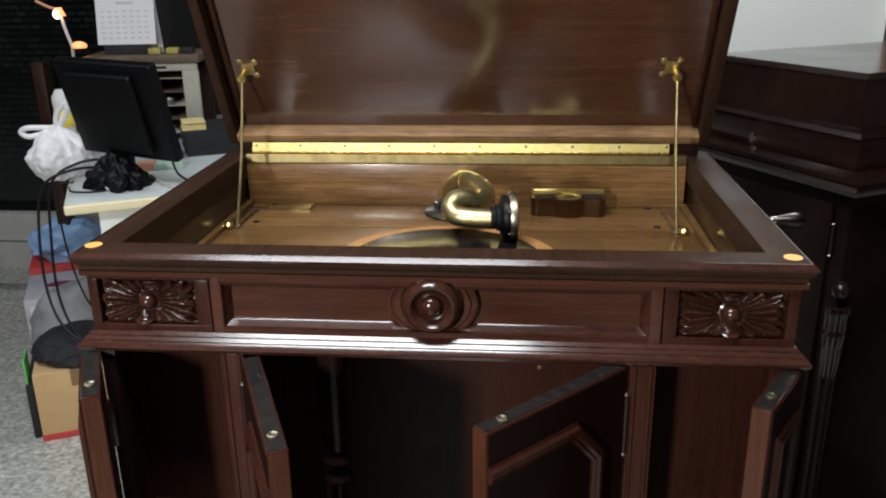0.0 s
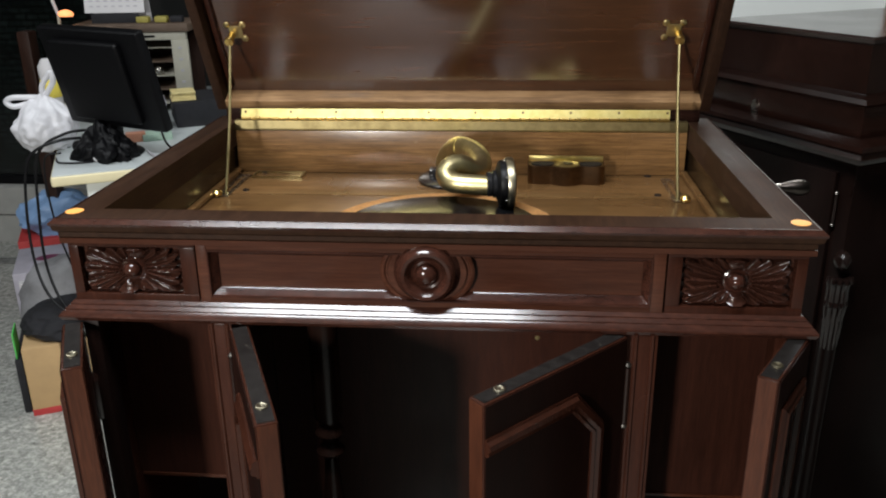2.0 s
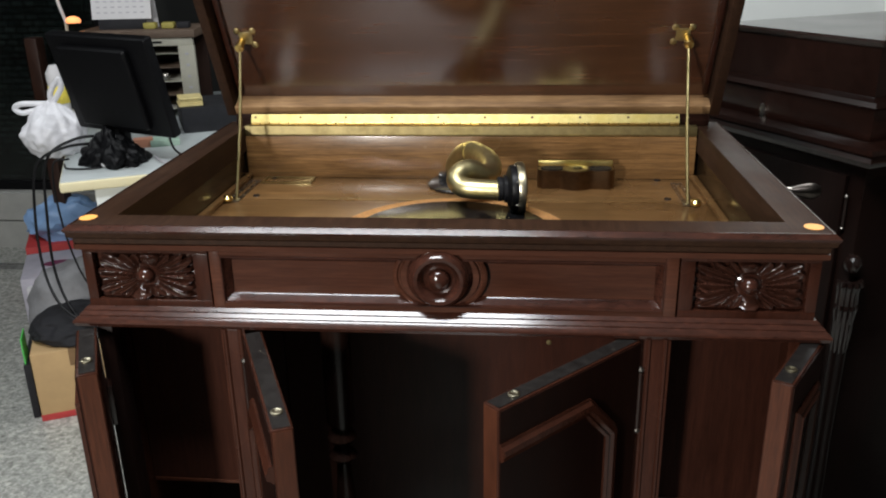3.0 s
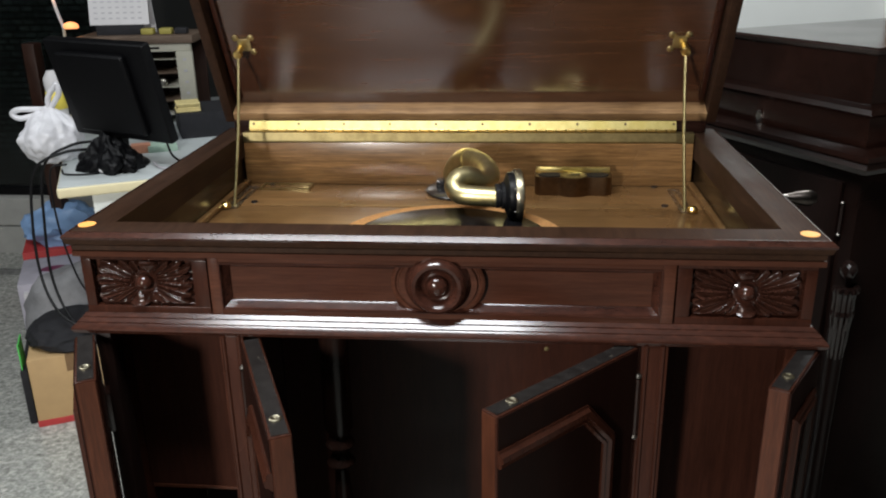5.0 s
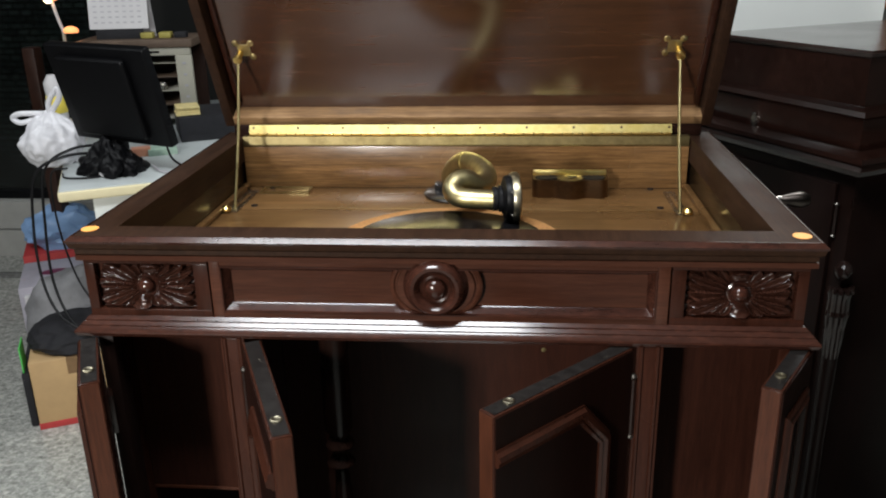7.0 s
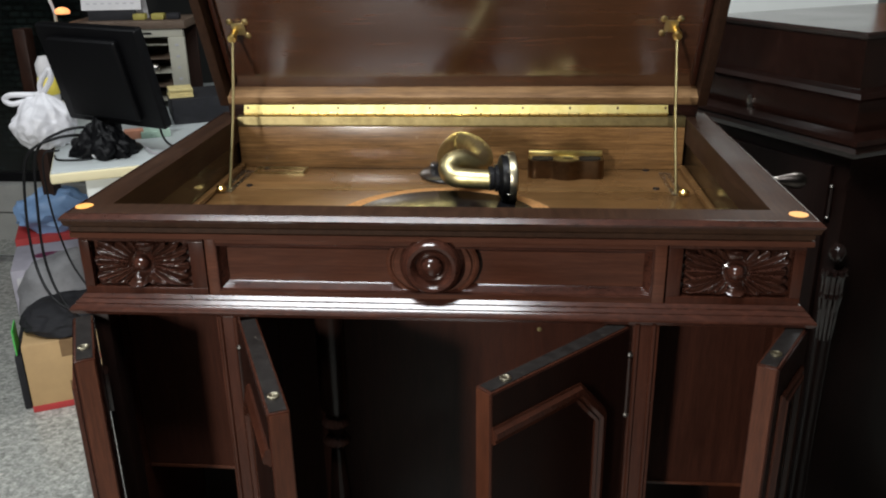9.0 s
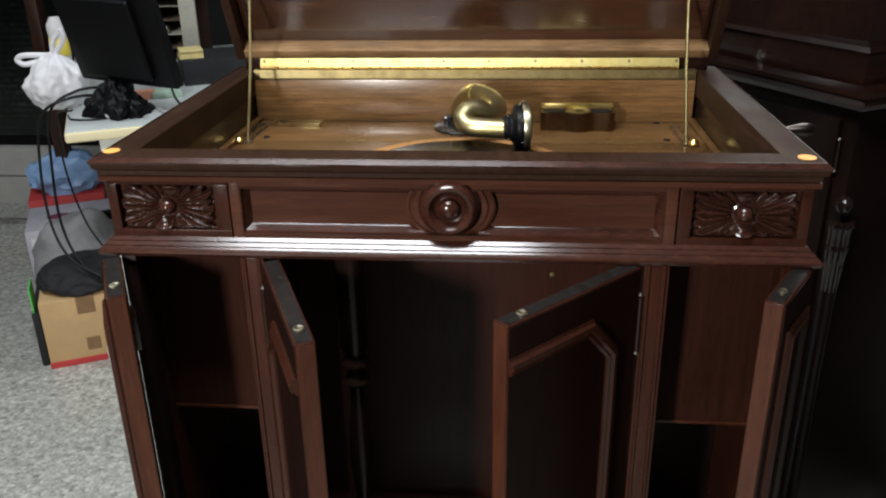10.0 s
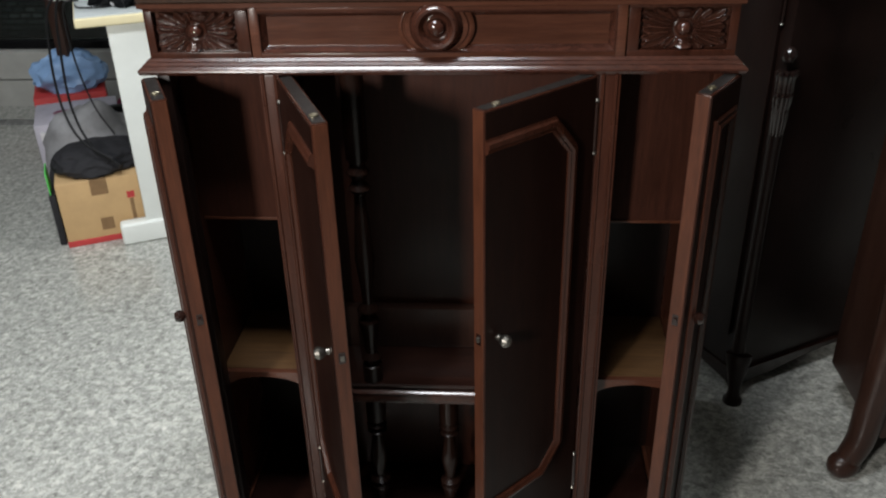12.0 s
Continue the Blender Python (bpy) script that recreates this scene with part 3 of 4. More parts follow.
# front frame below the moulding
ZB = 0.115
for xa, xb in ((-0.3900, -0.3720), (0.3760, 0.3900)):
    # left stile gets the dark wood: its shade is put into the colour
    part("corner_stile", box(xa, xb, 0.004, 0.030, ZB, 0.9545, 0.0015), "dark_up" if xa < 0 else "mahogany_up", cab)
for xa, xb in ((-0.3960, -0.3835), (0.3905, 0.4015)):
    part("lower_side_panel", box(xa, xb, 0.031, YB - 0.004, 0.10, 0.9540, 0.001), "mahogany_up", cab)
for xa, xb in ((-0.2430, -0.2150), (0.2250, 0.2535)):
    part("stile", box(xa, xb, 0.000, 0.026, ZB, 0.9545, 0.0015), "mahogany_up", cab)
    for dx in (0.005, 0.0225):
        part("stile_bead", tube([(xa + dx, 0.0005, ZB), (xa + dx, 0.0005, 0.5), (xa + dx, 0.0005, 0.9545)], 0.0028, 8, 1), "mahogany_up", cab)
for xa in (-0.237, 0.232):
    part("divider", box(xa, xa + 0.016, 0.026, 0.335, ZB, 0.9545), "mahogany_up", cab)
for xa, xb in ((-0.3830, -0.2375), (0.2485, 0.3900)):
    front_board = part("compartment_front", box(xa, xb, 0.068, 0.078, 0.700, 0.9545), "inner_red", cab, "reddish board closing the upper compartment")
    part("lower_edge", box(xa + 0.001, xb - 0.001, 0.0660, 0.0678, 0.7000, 0.7045, 0.0006), "lipping", front_board, "lighter lower edge")
    # dark board added where the deep compartment fades into shade
    part("compartment_shade_board", box(xa, xb, 0.230, 0.240, ZB, 0.9545), "dark_up", cab)
part("centre_board", box(-0.2205, 0.2315, 0.160, 0.170, ZB, 0.9545), "panelled", cab, "dark mahogany board behind the balusters")
part("board_screw", lathe([(0.0034, 0), (0.0030, 0.0012), (0, 0.0016)], 12, pose(0.130, 0.160, 0.868, 90)), "old_brass", cab)
# mahogany bottom darkened: the shade of the recess is in its colour
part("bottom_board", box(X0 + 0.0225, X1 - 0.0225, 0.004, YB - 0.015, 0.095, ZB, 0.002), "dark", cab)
plinth = [(-0.02, 0.115), (0.0, 0.115), (0.006, 0.108), (0.010, 0.095), (0.012, 0.060), (-0.02, 0.060)]
part("plinth", frame_sweep(plinth, X0, X1, 0.004, YB), "mahogany", cab)
for fx in (X0 + 0.03, X1 - 0.03):
    for fy in (0.035, YB - 0.03):
        part("foot", lathe([(0.020, 0), (0.028, 0.010), (0.030, 0.030), (0.020, 0.050), (0.026, 0.062)], 20, pose(fx, fy, 0)), "mahogany_up", cab)

# shelves: a plain one and one with an arched front in each side, one rounded in the middle
for xa, xb in ((-0.3830, -0.237), (0.248, 0.3900)):
    xm, hw = (xa + xb) / 2, (xb - xa) / 2
    arch = [(xm + hw * math.cos(a), -0.050 + 0.062 * abs(math.sin(a)) ** 0.45) for a in [math.pi * (1 - k / 16) for k in range(17)]]
    outline = arch + [(xb, 0.022), (xa, 0.022)]
    part("arched_apron", ring_mesh([[(x, y, 0.405 + z) for x, z in outline] for y in (0.030, 0.040)]), "mahogany", cab)
    part("shelf", box(xa, xb, 0.041, 0.2295, 0.418, 0.428, 0.002), "shelf_inner", cab)
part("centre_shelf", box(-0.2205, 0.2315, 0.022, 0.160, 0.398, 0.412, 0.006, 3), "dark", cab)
part("centre_shelf_lip", box(-0.2145, 0.2245, 0.012, 0.0215, 0.380, 0.400, 0.0060), "carved", cab)
part("centre_shelf_nosing", box(-0.2140, 0.2240, -0.0042, 0.0042, -0.0012, 0.0012, 0.0006, 2, pose(0, 0.0150, 0.4015, 33)), "carved", cab, "polished front edge of the shelf")
# no known batten: a step added in place of a patch of light
part("light_patch_step", box(-0.2205, 0.2315, 0.138, 0.1595, 0.412, 0.492, 0.002), "leg", cab, "added brown step for the light patch low on the board")
bal = [(0.0100, 0.0), (0.0100, 0.030), (0.0062, 0.034), (0.0105, 0.046), (0.0062, 0.056), (0.0072, 0.080), (0.0108, 0.118), (0.0060, 0.130), (0.0112, 0.140), (0.0056, 0.152), (0.0062, 0.175), (0.0098, 0.235), (0.0082, 0.280), (0.0058, 0.330), (0.0052, 0.345), (0.0110, 0.356), (0.0056, 0.368), (0.0112, 0.382), (0.0070, 0.394), (0.0108, 0.405), (0.0108, 0.5405)]
for bx, bz, k in ((-0.122, 0.4125, 1.0), (-0.122, 0.1155, 0.522), (0.006, 0.1155, 0.522)):
    part("baluster", lathe([(r * 1.6, z * k) for r, z in bal], 20, pose(bx, 0.040, bz)), "turned", cab, "slender dark turned wooden baluster")


# doors: built closed, local x from hinge to free edge, front towards -y
def door(hx, hy, angle, width, left, wide):
    s = 1 if left else -1
    m = pose(hx, hy, 0, 0, 0, angle)
    z0, z1, th = 0.118, 0.9525, 0.021

    def p(x0, x1, y0, y1, za, zb, bev=0.0):
        return box(min(s * x0, s * x1), max(s * x0, s * x1), y0, y1, za, zb, bev, 2, m)

    slab_ob = part("door", p(0, width, 0, th, z0, z1, 0.0018), "mahogany_up", cab, "mahogany cabinet door standing ajar")
    # thin sheet that puts the shade on the door front into its colour
    part("shaded_face", p(0.0015, width - 0.0015, -0.0012, 0.0004, z0 + 0.002, z1 - 0.002), "shaded_face", slab_ob, "mahogany door face with its shade in the colour")
    part("lipping", p(width - 0.0006, width + 0.0006, 0.0016, th - 0.0016, z0 + 0.002, z1 - 0.0016), "lipping", slab_ob, "reddish lipping with the light on the free edge in its colour")
    part("top_edge", p(0.003, width - 0.003, 0.0025, th - 0.0025, z1 - 0.0004, z1 + 0.0008), "dusty", slab_ob, "dusty grey top edge")
    if wide:
        pts = [(s * (width - 0.001), 0.9065), (s * 0.086, 0.9065), (s * 0.046, 0.862), (s * 0.046, 0.352), (s * 0.086, 0.308), (s * (width - 0.001), 0.308)]
    else:
        pts = [(s * 0.028, 0.905), (s * (width - 0.028), 0.905), (s * (width - 0.028), 0.18), (s * 0.028, 0.18)]
    part("door_moulding", moved(bar(pts, 0.019, 0.0085, closed=not wide), m), "mahogany_up", slab_ob)
    # brass catch on the top edge, latch plate on the free edge, knob, butt hinges
    part("catch", moved(lathe([(0.0060, 0), (0.0060, 0.0016), (0.0045, 0.0022), (0.0026, 0.0012), (0, 0.0010)], 16), m @ pose(s * (width - 0.030), th / 2, z1 + 0.0006)), "pale_brass", slab_ob, "small worn brass catch")
    part("latch_plate", p(width - 0.0004, width + 0.0010, 0.006, th - 0.006, 0.611, 0.629), "dark", slab_ob)
    part("latch_tongue", p(width, width + 0.0040, 0.0075, th - 0.0075, 0.616, 0.624, 0.001), "pewter" if wide else "dark", slab_ob)
    part("door_knob", moved(lathe([(0.0050, 0), (0.0040, 0.006), (0.0085, 0.012), (0.0095, 0.017), (0.0065, 0.022), (0, 0.0235)], 20), m @ pose(s * (width - 0.026), 0, 0.618, 90)), "pewter" if wide else "dark", slab_ob, "small turned door knob")
    for hz in (0.845, 0.22) if wide else ():
        part("butt_hinge", moved(tube([(0, 0, hz), (0, 0, hz + 0.035), (0, 0, hz + 0.07)], 0.0035, 10, 1), m @ pose(-s * 0.002, -0.001, 0)), "dark", slab_ob)
        for tip in (hz - 0.003, hz + 0.073):
            part("hinge_tip", moved(lathe([(0.0022, -0.003), (0.0042, 0), (0.0022, 0.003)], 10), m @ pose(-s * 0.002, -0.001, tip)), "pewter", slab_ob)
    if not wide and left:
        for hz in (0.835, 0.20):
            part("butt_hinge", moved(box(-0.004, 0.022, th - 0.002, th + 0.006, hz, hz + 0.05, 0.001), m), "dark", slab_ob)
    return slab_ob


door(-0.2155, -0.006, -65.7, 0.2120, True, True)
door(0.2210, -0.001, 45.4, 0.2110, False, True)
door(-0.4080, -0.007, -63.0, 0.1170, True, False)
door(0.4140, 0.009, 58.5, 0.1160, False, False)

# stickers on the front corners
for sx, sy, r in ((-0.394, 0.034, 6), (0.394, 0.030, -14)):
    tagged(part("round_sticker", lathe([(0.0098, 0), (0.0098, 0.0006), (0, 0.0006)], 28, pose(sx, sy, TOP + 0.0003, 0, 0, r)), "sticker"), "small round orange sticker on the cabinet rim", "sticker", "corner stickers")

# lid: a shallow tapering frame on the hinge, leaning forward
LEAN = 27.0
LM = pose(0.002, 0.533, 1.0895, 0, 0, 0) @ pose(0, 0, 0, LEAN)
LW, LH = 0.402, 0.56
lid = part("lid", joined(box(-LW, -LW + 0.016, 0.000, 0.062, 0.0, LH, 0.0025), box(LW - 0.016, LW, 0.000, 0.062, 0.0, LH, 0.0025), box(-LW + 0.016, LW - 0.016, 0.000, 0.062, LH - 0.022, LH, 0.0025)), "mahogany_deep", cab, "raised mahogany lid with polished inner panel")
lid.data.transform(LM)
part("lid_bottom_rail", box(-LW + 0.016, LW - 0.016, 0.000, 0.030, 0.000, 0.0185, 0.0015, 2, LM), "bare", lid, "bare worn wooden rail of the lid")
part("lid_panel", box(-LW + 0.016, LW - 0.016, 0.030, 0.044, 0.000, LH - 0.022, 0, 2, LM), "lid", lid, "glossy figured mahogany panel")
for sx in (-1, 1):
    part("lid_bead", box(sx * (LW - 0.024) - 0.004, sx * (LW - 0.024) + 0.004, 0.022, 0.0295, 0.026, LH - 0.024, 0.002, 2, LM), "mahogany_up", lid)
    part("lid_side_flare", ring_mesh([[(sx * LW, 0.002, z), (sx * (LW + 0.004), 0.006, z), (sx * (LW + 0.004), 0.020, z), (sx * (LW - 0.004), 0.060, z), (sx * LW, 0.060, z)] for z in (0, LH)]), "mahogany_up", lid)
    # stay bracket: a plate with four lobes
    bx = 0.3455 * sx - 0.0085
    lobes = [lathe([(0.0052, 0), (0.0052, 0.0018), (0.0040, 0.0026), (0, 0.0028)], 16, pose(bx + dx * 0.0125 - sx * 0.0075, 0.0298, 0.1315 + dz * 0.0125, 90)) for dx in (-1, 1) for dz in (-1, 1)]
    br = part("stay_bracket", moved(joined(box(bx - sx * 0.0075 - 0.0105, bx - sx * 0.0075 + 0.0105, 0.0272, 0.0298, 0.1210, 0.1420, 0.001), *lobes), LM), "old_brass", lid, "brass four-lobed stay bracket")
    part("pivot", moved(lathe([(0.0055, 0), (0.0055, 0.014), (0.0075, 0.016), (0.0065, 0.021), (0, 0.022)], 16), LM @ pose(bx, 0.0275, 0.1265, 90)), "brass", br)
    top = LM @ Vector((bx, 0.012, 0.1245))
    part("stay_rod", tube([(sx * 0.341 - 0.005, 0.378, 0.980), (sx * 0.341 - 0.005, 0.378 + 0.5 * (top.y - 0.378), 0.5 * (0.980 + top.z)), tuple(top)], 0.0023, 10, 3), "old_brass", cab, "thin brass lid stay rod")
    ex = sx * 0.341 - 0.005
    es = part("stay_slot_plate", joined(box(ex - 0.009, ex - 0.003, 0.372, 0.480, 0.9903, 0.9922, 0.0006), box(ex + 0.003, ex + 0.009, 0.372, 0.480, 0.9903, 0.9922, 0.0006), box(ex - 0.009, ex + 0.009, 0.480, 0.487, 0.9903, 0.9922, 0.0006), box(ex - 0.009, ex + 0.009, 0.365, 0.372, 0.9903, 0.9922, 0.0006)), "nickel", cab, "slotted nickel plate of the lid stay")
    part("stay_screw", lathe([(0.0075, 0), (0.0080, 0.004), (0.0050, 0.008), (0, 0.009)], 18, pose(ex - sx * 0.0 - 0.008 * (1 if sx < 0 else -1), 0.366, 0.9922)), "brass", es)
    for dy in (0.400, 0.505):
        part("screw", lathe([(0.0055, 0), (0.0050, 0.0015), (0, 0.002)], 14, pose(ex - sx * 0.026, dy, 0.9902)), "black", es)

# long hinge: two leaves, knuckles and screws
hng = part("piano_hinge", box(-0.355, 0.340, 0.5092, 0.5105, 1.0635, 1.0770), "old_brass", cab, "long brass piano hinge")
part("upper_leaf", box(-0.355, 0.340, -0.0035, -0.001, -0.020, -0.0065, 0, 2, pose(0, 0.5265, 1.0990, -24)), "leaf", hng, "bright polished brass leaf")
n = 44
for k in range(n):
    xa = -0.355 + 0.695 * k / n
    part("knuckle", tube([(xa + 0.0006, 0.5165, 1.0800), (xa + 0.0079, 0.5165, 1.0800), (xa + 0.0152, 0.5165, 1.0800)], 0.0030 if k % 2 else 0.0027, 8, 1), "brass", hng)
for k in range(10):
    part("screw", lathe([(0.0021, 0), (0.0016, 0.0008), (0, 0.0009)], 10, pose(-0.352 + 0.076 * k + 0.004, 0.5186, 1.0898, 66)), "bronze", hng)
part("back_rail", box(-0.366, 0.368, 0.5107, 0.5255, 1.0605, 1.0765, 0.001), "old_brass", cab, "dull brass lower leaf along the back rail")
part("lid_back_block", box(-0.385, 0.389, 0.530, 0.556, 1.0735, 1.0935, 0.002), "dark", cab)

# nameplate on the motor board
part("name_plate", joined(box(-0.333, -0.250, 0.470, 0.473, 0.9903, 0.9925), box(-0.333, -0.250, 0.502, 0.505, 0.9903, 0.9925), box(-0.333, -0.330, 0.473, 0.502, 0.9903, 0.9925), box(-0.253, -0.250, 0.473, 0.502, 0.9903, 0.9925)), "old_brass", cab, "small dull framed metal plate")

# turntable with felt
tt = part("turntable", lathe([(0.03, 0.9905), (0.150, 1.004), (0.1525, 1.006), (0.1525, 1.0115), (0.151, 1.0125), (0, 1.0125)], 72, pose(0.004, 0.172, 0)), "felt", cab, "turntable covered in orange brown felt")
part("spindle", lathe([(0.0036, 1.010), (0.0036, 1.020), (0.0018, 1.0235), (0, 1.0238)], 14, pose(0.004, 0.172, 0)), "nickel", tt)
rec = part("record", lathe([(0.040, 0.0004), (0.124, 0.0004), (0.1272, 0.0012), (0.1272, 0.0026), (0.1255, 0.0032), (0.046, 0.0030), (0.040, 0.0030)], 96), "shellac")
rec.location = (0.004, 0.172, 1.0125)
tagged(rec, "shiny black shellac record lying on the turntable", "record")
part("record_label", lathe([(0.0038, 0.0006), (0.0410, 0.0006), (0.0410, 0.0033), (0.0038, 0.0033)], 48, pose(0.004, 0.172, 1.0125)), "cream", rec, "yellow cream paper label")

# tonearm: flange, tapering brass gooseneck, soundbox
arm = part("tonearm", tube([(0.004, 0.475, 1.000), (-0.0121, 0.470, 1.0157), (-0.0054, 0.455, 1.0372), (0.0113, 0.430, 1.0543), (0.0319, 0.395, 1.0570), (0.0460, 0.355, 1.0554), (0.0478, 0.326, 1.0514), (0.0375, 0.305, 1.0522), (0.0232, 0.294, 1.0616), (0.0105, 0.286, 1.0613), (0.0041, 0.276, 1.0536), (0.0117, 0.266, 1.0462), (0.0281, 0.260, 1.0449), (0.068, 0.256, 1.0440)], lambda f: 0.0165 - 0.0030 * f**1.4, 24, 8), "arm_brass", cab, "dull brass gooseneck tonearm")
part("flange", lathe([(0.062, 0.0), (0.062, 0.003), (0.056, 0.006), (0.034, 0.007), (0.030, 0.018), (0.024, 0.022), (0, 0.022)], 40, pose(0.004, 0.475, 0.9902)), "black", arm, "black round tonearm base")
for at, way, r in (((0.0165, 0.421, 1.0552), (0.020, -0.030, 0.006), 0.0172), ((0.058, 0.257, 1.0435), (0.030, -0.002, 0), 0.0136)):
    ring = Vector(way).to_track_quat("Z", "Y").to_matrix().to_4x4()
    part("collar", moved(lathe([(r - 0.004, -0.002), (r, -0.0015), (r, 0.0015), (r - 0.004, 0.002)], 24), Matrix.Translation(at) @ ring), "old_brass", arm)
part("brace", box(-0.040, -0.026, 0.462, 0.482, 0.994, 1.010, 0.003), "black", arm)
SB = pose(0.071, 0.256, 1.0465) @ pose(0, 0, 0, 0, 90, 9)
sb = part("soundbox", moved(lathe([(0.010, -0.004), (0.017, 0.000), (0.024, 0.003), (0.0300, 0.005), (0.0315, 0.008), (0.0315, 0.016), (0.0300, 0.018), (0.0, 0.018)], 40), SB), "plastic", arm, "black soundbox with nickel rim")
part("soundbox_rim", moved(lathe([(0.0290, 0.0135), (0.0338, 0.0135), (0.0352, 0.0165), (0.0350, 0.0225), (0.0335, 0.024), (0.0290, 0.024)], 40), SB), "pale_brass", sb)
part("neck_ring", moved(lathe([(0.0135, -0.012), (0.0165, -0.011), (0.0165, -0.006), (0.0150, -0.004), (0.0185, -0.003), (0.0185, 0.001), (0.012, 0.003)], 28), SB), "black", sb)
part("soundbox_cap", moved(lathe([(0.0290, 0.0195), (0.020, 0.0215), (0.012, 0.0195), (0, 0.0195)], 30), SB), "old_brass", sb)
part("needle_holder", box(0.076, 0.090, 0.243, 0.256, 1.0165, 1.026, 0.0015), "black", sb)
for k in range(6):
    part("screw", moved(lathe([(0.0022, 0), (0.0018, 0.0012), (0, 0.0013)], 8), SB @ pose(0.0315 * math.cos(k * 1.047), 0.0315 * math.sin(k * 1.047), 0.012, 0, 90, math.degrees(k * 1.047))), "pewter", sb)


# needle box: a scalloped bronze block with two cups and an oval one in the middle
def needle_box():
    x0, x1, y0, z0, h = 0.1175, 0.2365, 0.450, 0.9902, 0.0295
    w = x1 - x0
    front = []
    for k in range(33):
        f = k / 32
        bulge = 0.0085 * math.sin(max(0, min(1, (f - 0.30) / 0.40)) * math.pi) ** 1.2
        corner = 0.010 * (max(0, 1 - f / 0.08) ** 2 + max(0, 1 - (1 - f) / 0.08) ** 2)
        front.append((x0 + w * f, y0 - bulge + corner))
    outline = front + [(x1, 0.486), (x0, 0.486)]
    ob = part("needle_box", ring_mesh([[(x, y, z0) for x, y in outline], [(x, y, z0 + h) for x, y in outline]]), "bronze", cab, "bronze needle box with three cups")
    for cx, rx, ry, mt in ((x0 + 0.023, 0.0185, 0.0130, "cup_dark"), (x1 - 0.023, 0.0185, 0.0130, "cup_dark"), ((x0 + x1) / 2, 0.0210, 0.0185, "old_brass")):
        part("cup", lathe([(1.0, 0.0), (1.0, 0.0012), (0.94, 0.0016), (0.88, 0.0010), (0.6, 0.0004), (0, 0.0003)], 30, pose(cx, 0.464 if mt == "cup_dark" else 0.461, z0 + h) @ Matrix.Diagonal((rx, ry, 1, 1))), mt, ob)
    part("cup_hole", lathe([(1, 0.0), (1, 0.0006), (0, 0.0006)], 20, pose((x0 + x1) / 2 + 0.003, 0.464, z0 + h + 0.0018) @ Matrix.Diagonal((0.008, 0.005, 1, 1))), "black", ob)
    part("back_lip", box(x0 + 0.001, x1 - 0.001, 0.4805, 0.4870, z0 + h, z0 + h + 0.0085, 0.0015), "leaf", ob, "polished brass back lip")


needle_box()

# winding crank on the right side
crank = part("winding_crank", tube([(X1 - 0.004, 0.345, 0.93), (0.446, 0.345, 0.93), (0.452, 0.345, 0.945), (0.455, 0.345, 0.99), (0.458, 0.345, 1.014), (0.463, 0.345, 1.020), (0.474, 0.345, 1.021)], 0.0055, 12), "nickel", cab, "nickel winding crank")
part("grip", moved(lathe([(0.0065, 0), (0.0080, 0.006), (0.0130, 0.022), (0.0160, 0.036), (0.0155, 0.046), (0.0105, 0.054), (0, 0.057)], 24), pose(0.464, 0.345, 1.0205, 0, 90) @ Matrix.Diagonal((0.72, 0.72, 0.80, 1))), "dark_grip", crank, "dull grey metal egg-shaped grip")

# ---------------------------------------------------------------- the dark cabinet beside it
U1, U2 = Vector((-0.485, 0.8745, 0)), Vector((0.8745, 0.485, 0))
CM = Matrix(((U2.x, U1.x, 0, 0.655), (U2.y, U1.y, 0, 0.560), (0, 0, 1, -0.008), (0, 0, 0, 1)))  # local x along U2, y along U1
dk = thing("dark_cabinet", (0.75, 0.85, 0), "tall dark stained wooden gramophone cabinet with closed lid", "cabinet")
A, B = 0.62, 0.46
part("body", box(0.004, A, 0.004, B, 0.055, 1.018, 0.003, 2, CM), "dark_up", dk)
part("lower_moulding", moved(frame_sweep([(-0.01, 1.005), (0.010, 1.005), (0.020, 1.012), (0.023, 1.020), (0.018, 1.028), (0.024, 1.032), (0.022, 1.040), (0.008, 1.046), (-0.01, 1.046)], 0, A, 0, B), CM), "dark", dk)
part("case_top", box(0.022, A - 0.02, 0.022, B - 0.02, 1.0185, 1.094, 0.002, 2, CM), "dark", dk)
part("lid_moulding", moved(frame_sweep([(-0.012, 1.094), (0.012, 1.094), (0.017, 1.099), (0.013, 1.107), (0.002, 1.112), (-0.012, 1.112)], 0.030, A - 0.03, 0.030, B - 0.03), CM), "dark", dk)
lidp = [(0.0, 1.110), (-0.002, 1.140), (-0.006, 1.170), (-0.008, 1.190), (-0.003, 1.193), (-0.001, 1.199), (-0.005, 1.203)]
dl = part("lid", moved(ring_mesh([[(0.036 - o, 0.036 - o, z), (A - 0.036 + o, 0.036 - o, z), (A - 0.036 + o, B - 0.036 + o, z), (0.036 - o, B - 0.036 + o, z)] for o, z in lidp]), CM), "dark", dk, "dark closed coffered lid", 20)
part("lock", box(0.0170, 0.0225, 0.256, 0.268, 1.040, 1.062, 0.001, 2, CM), "nickel", dk, "small worn nickel lock plate")
part("lock_pin", moved(lathe([(0.004, 0), (0.003, 0.004), (0, 0.005)], 12), CM @ pose(0.020, 0.262, 1.065, 0, -90)), "nickel", dk)
part("corner_post", moved(lathe([(0.017, 0.13), (0.014, 0.16), (0.0125, 0.5), (0.0145, 0.68), (0.016, 0.72)], 20), CM @ pose(0.006, 0.006, 0)), "dark_up", dk)
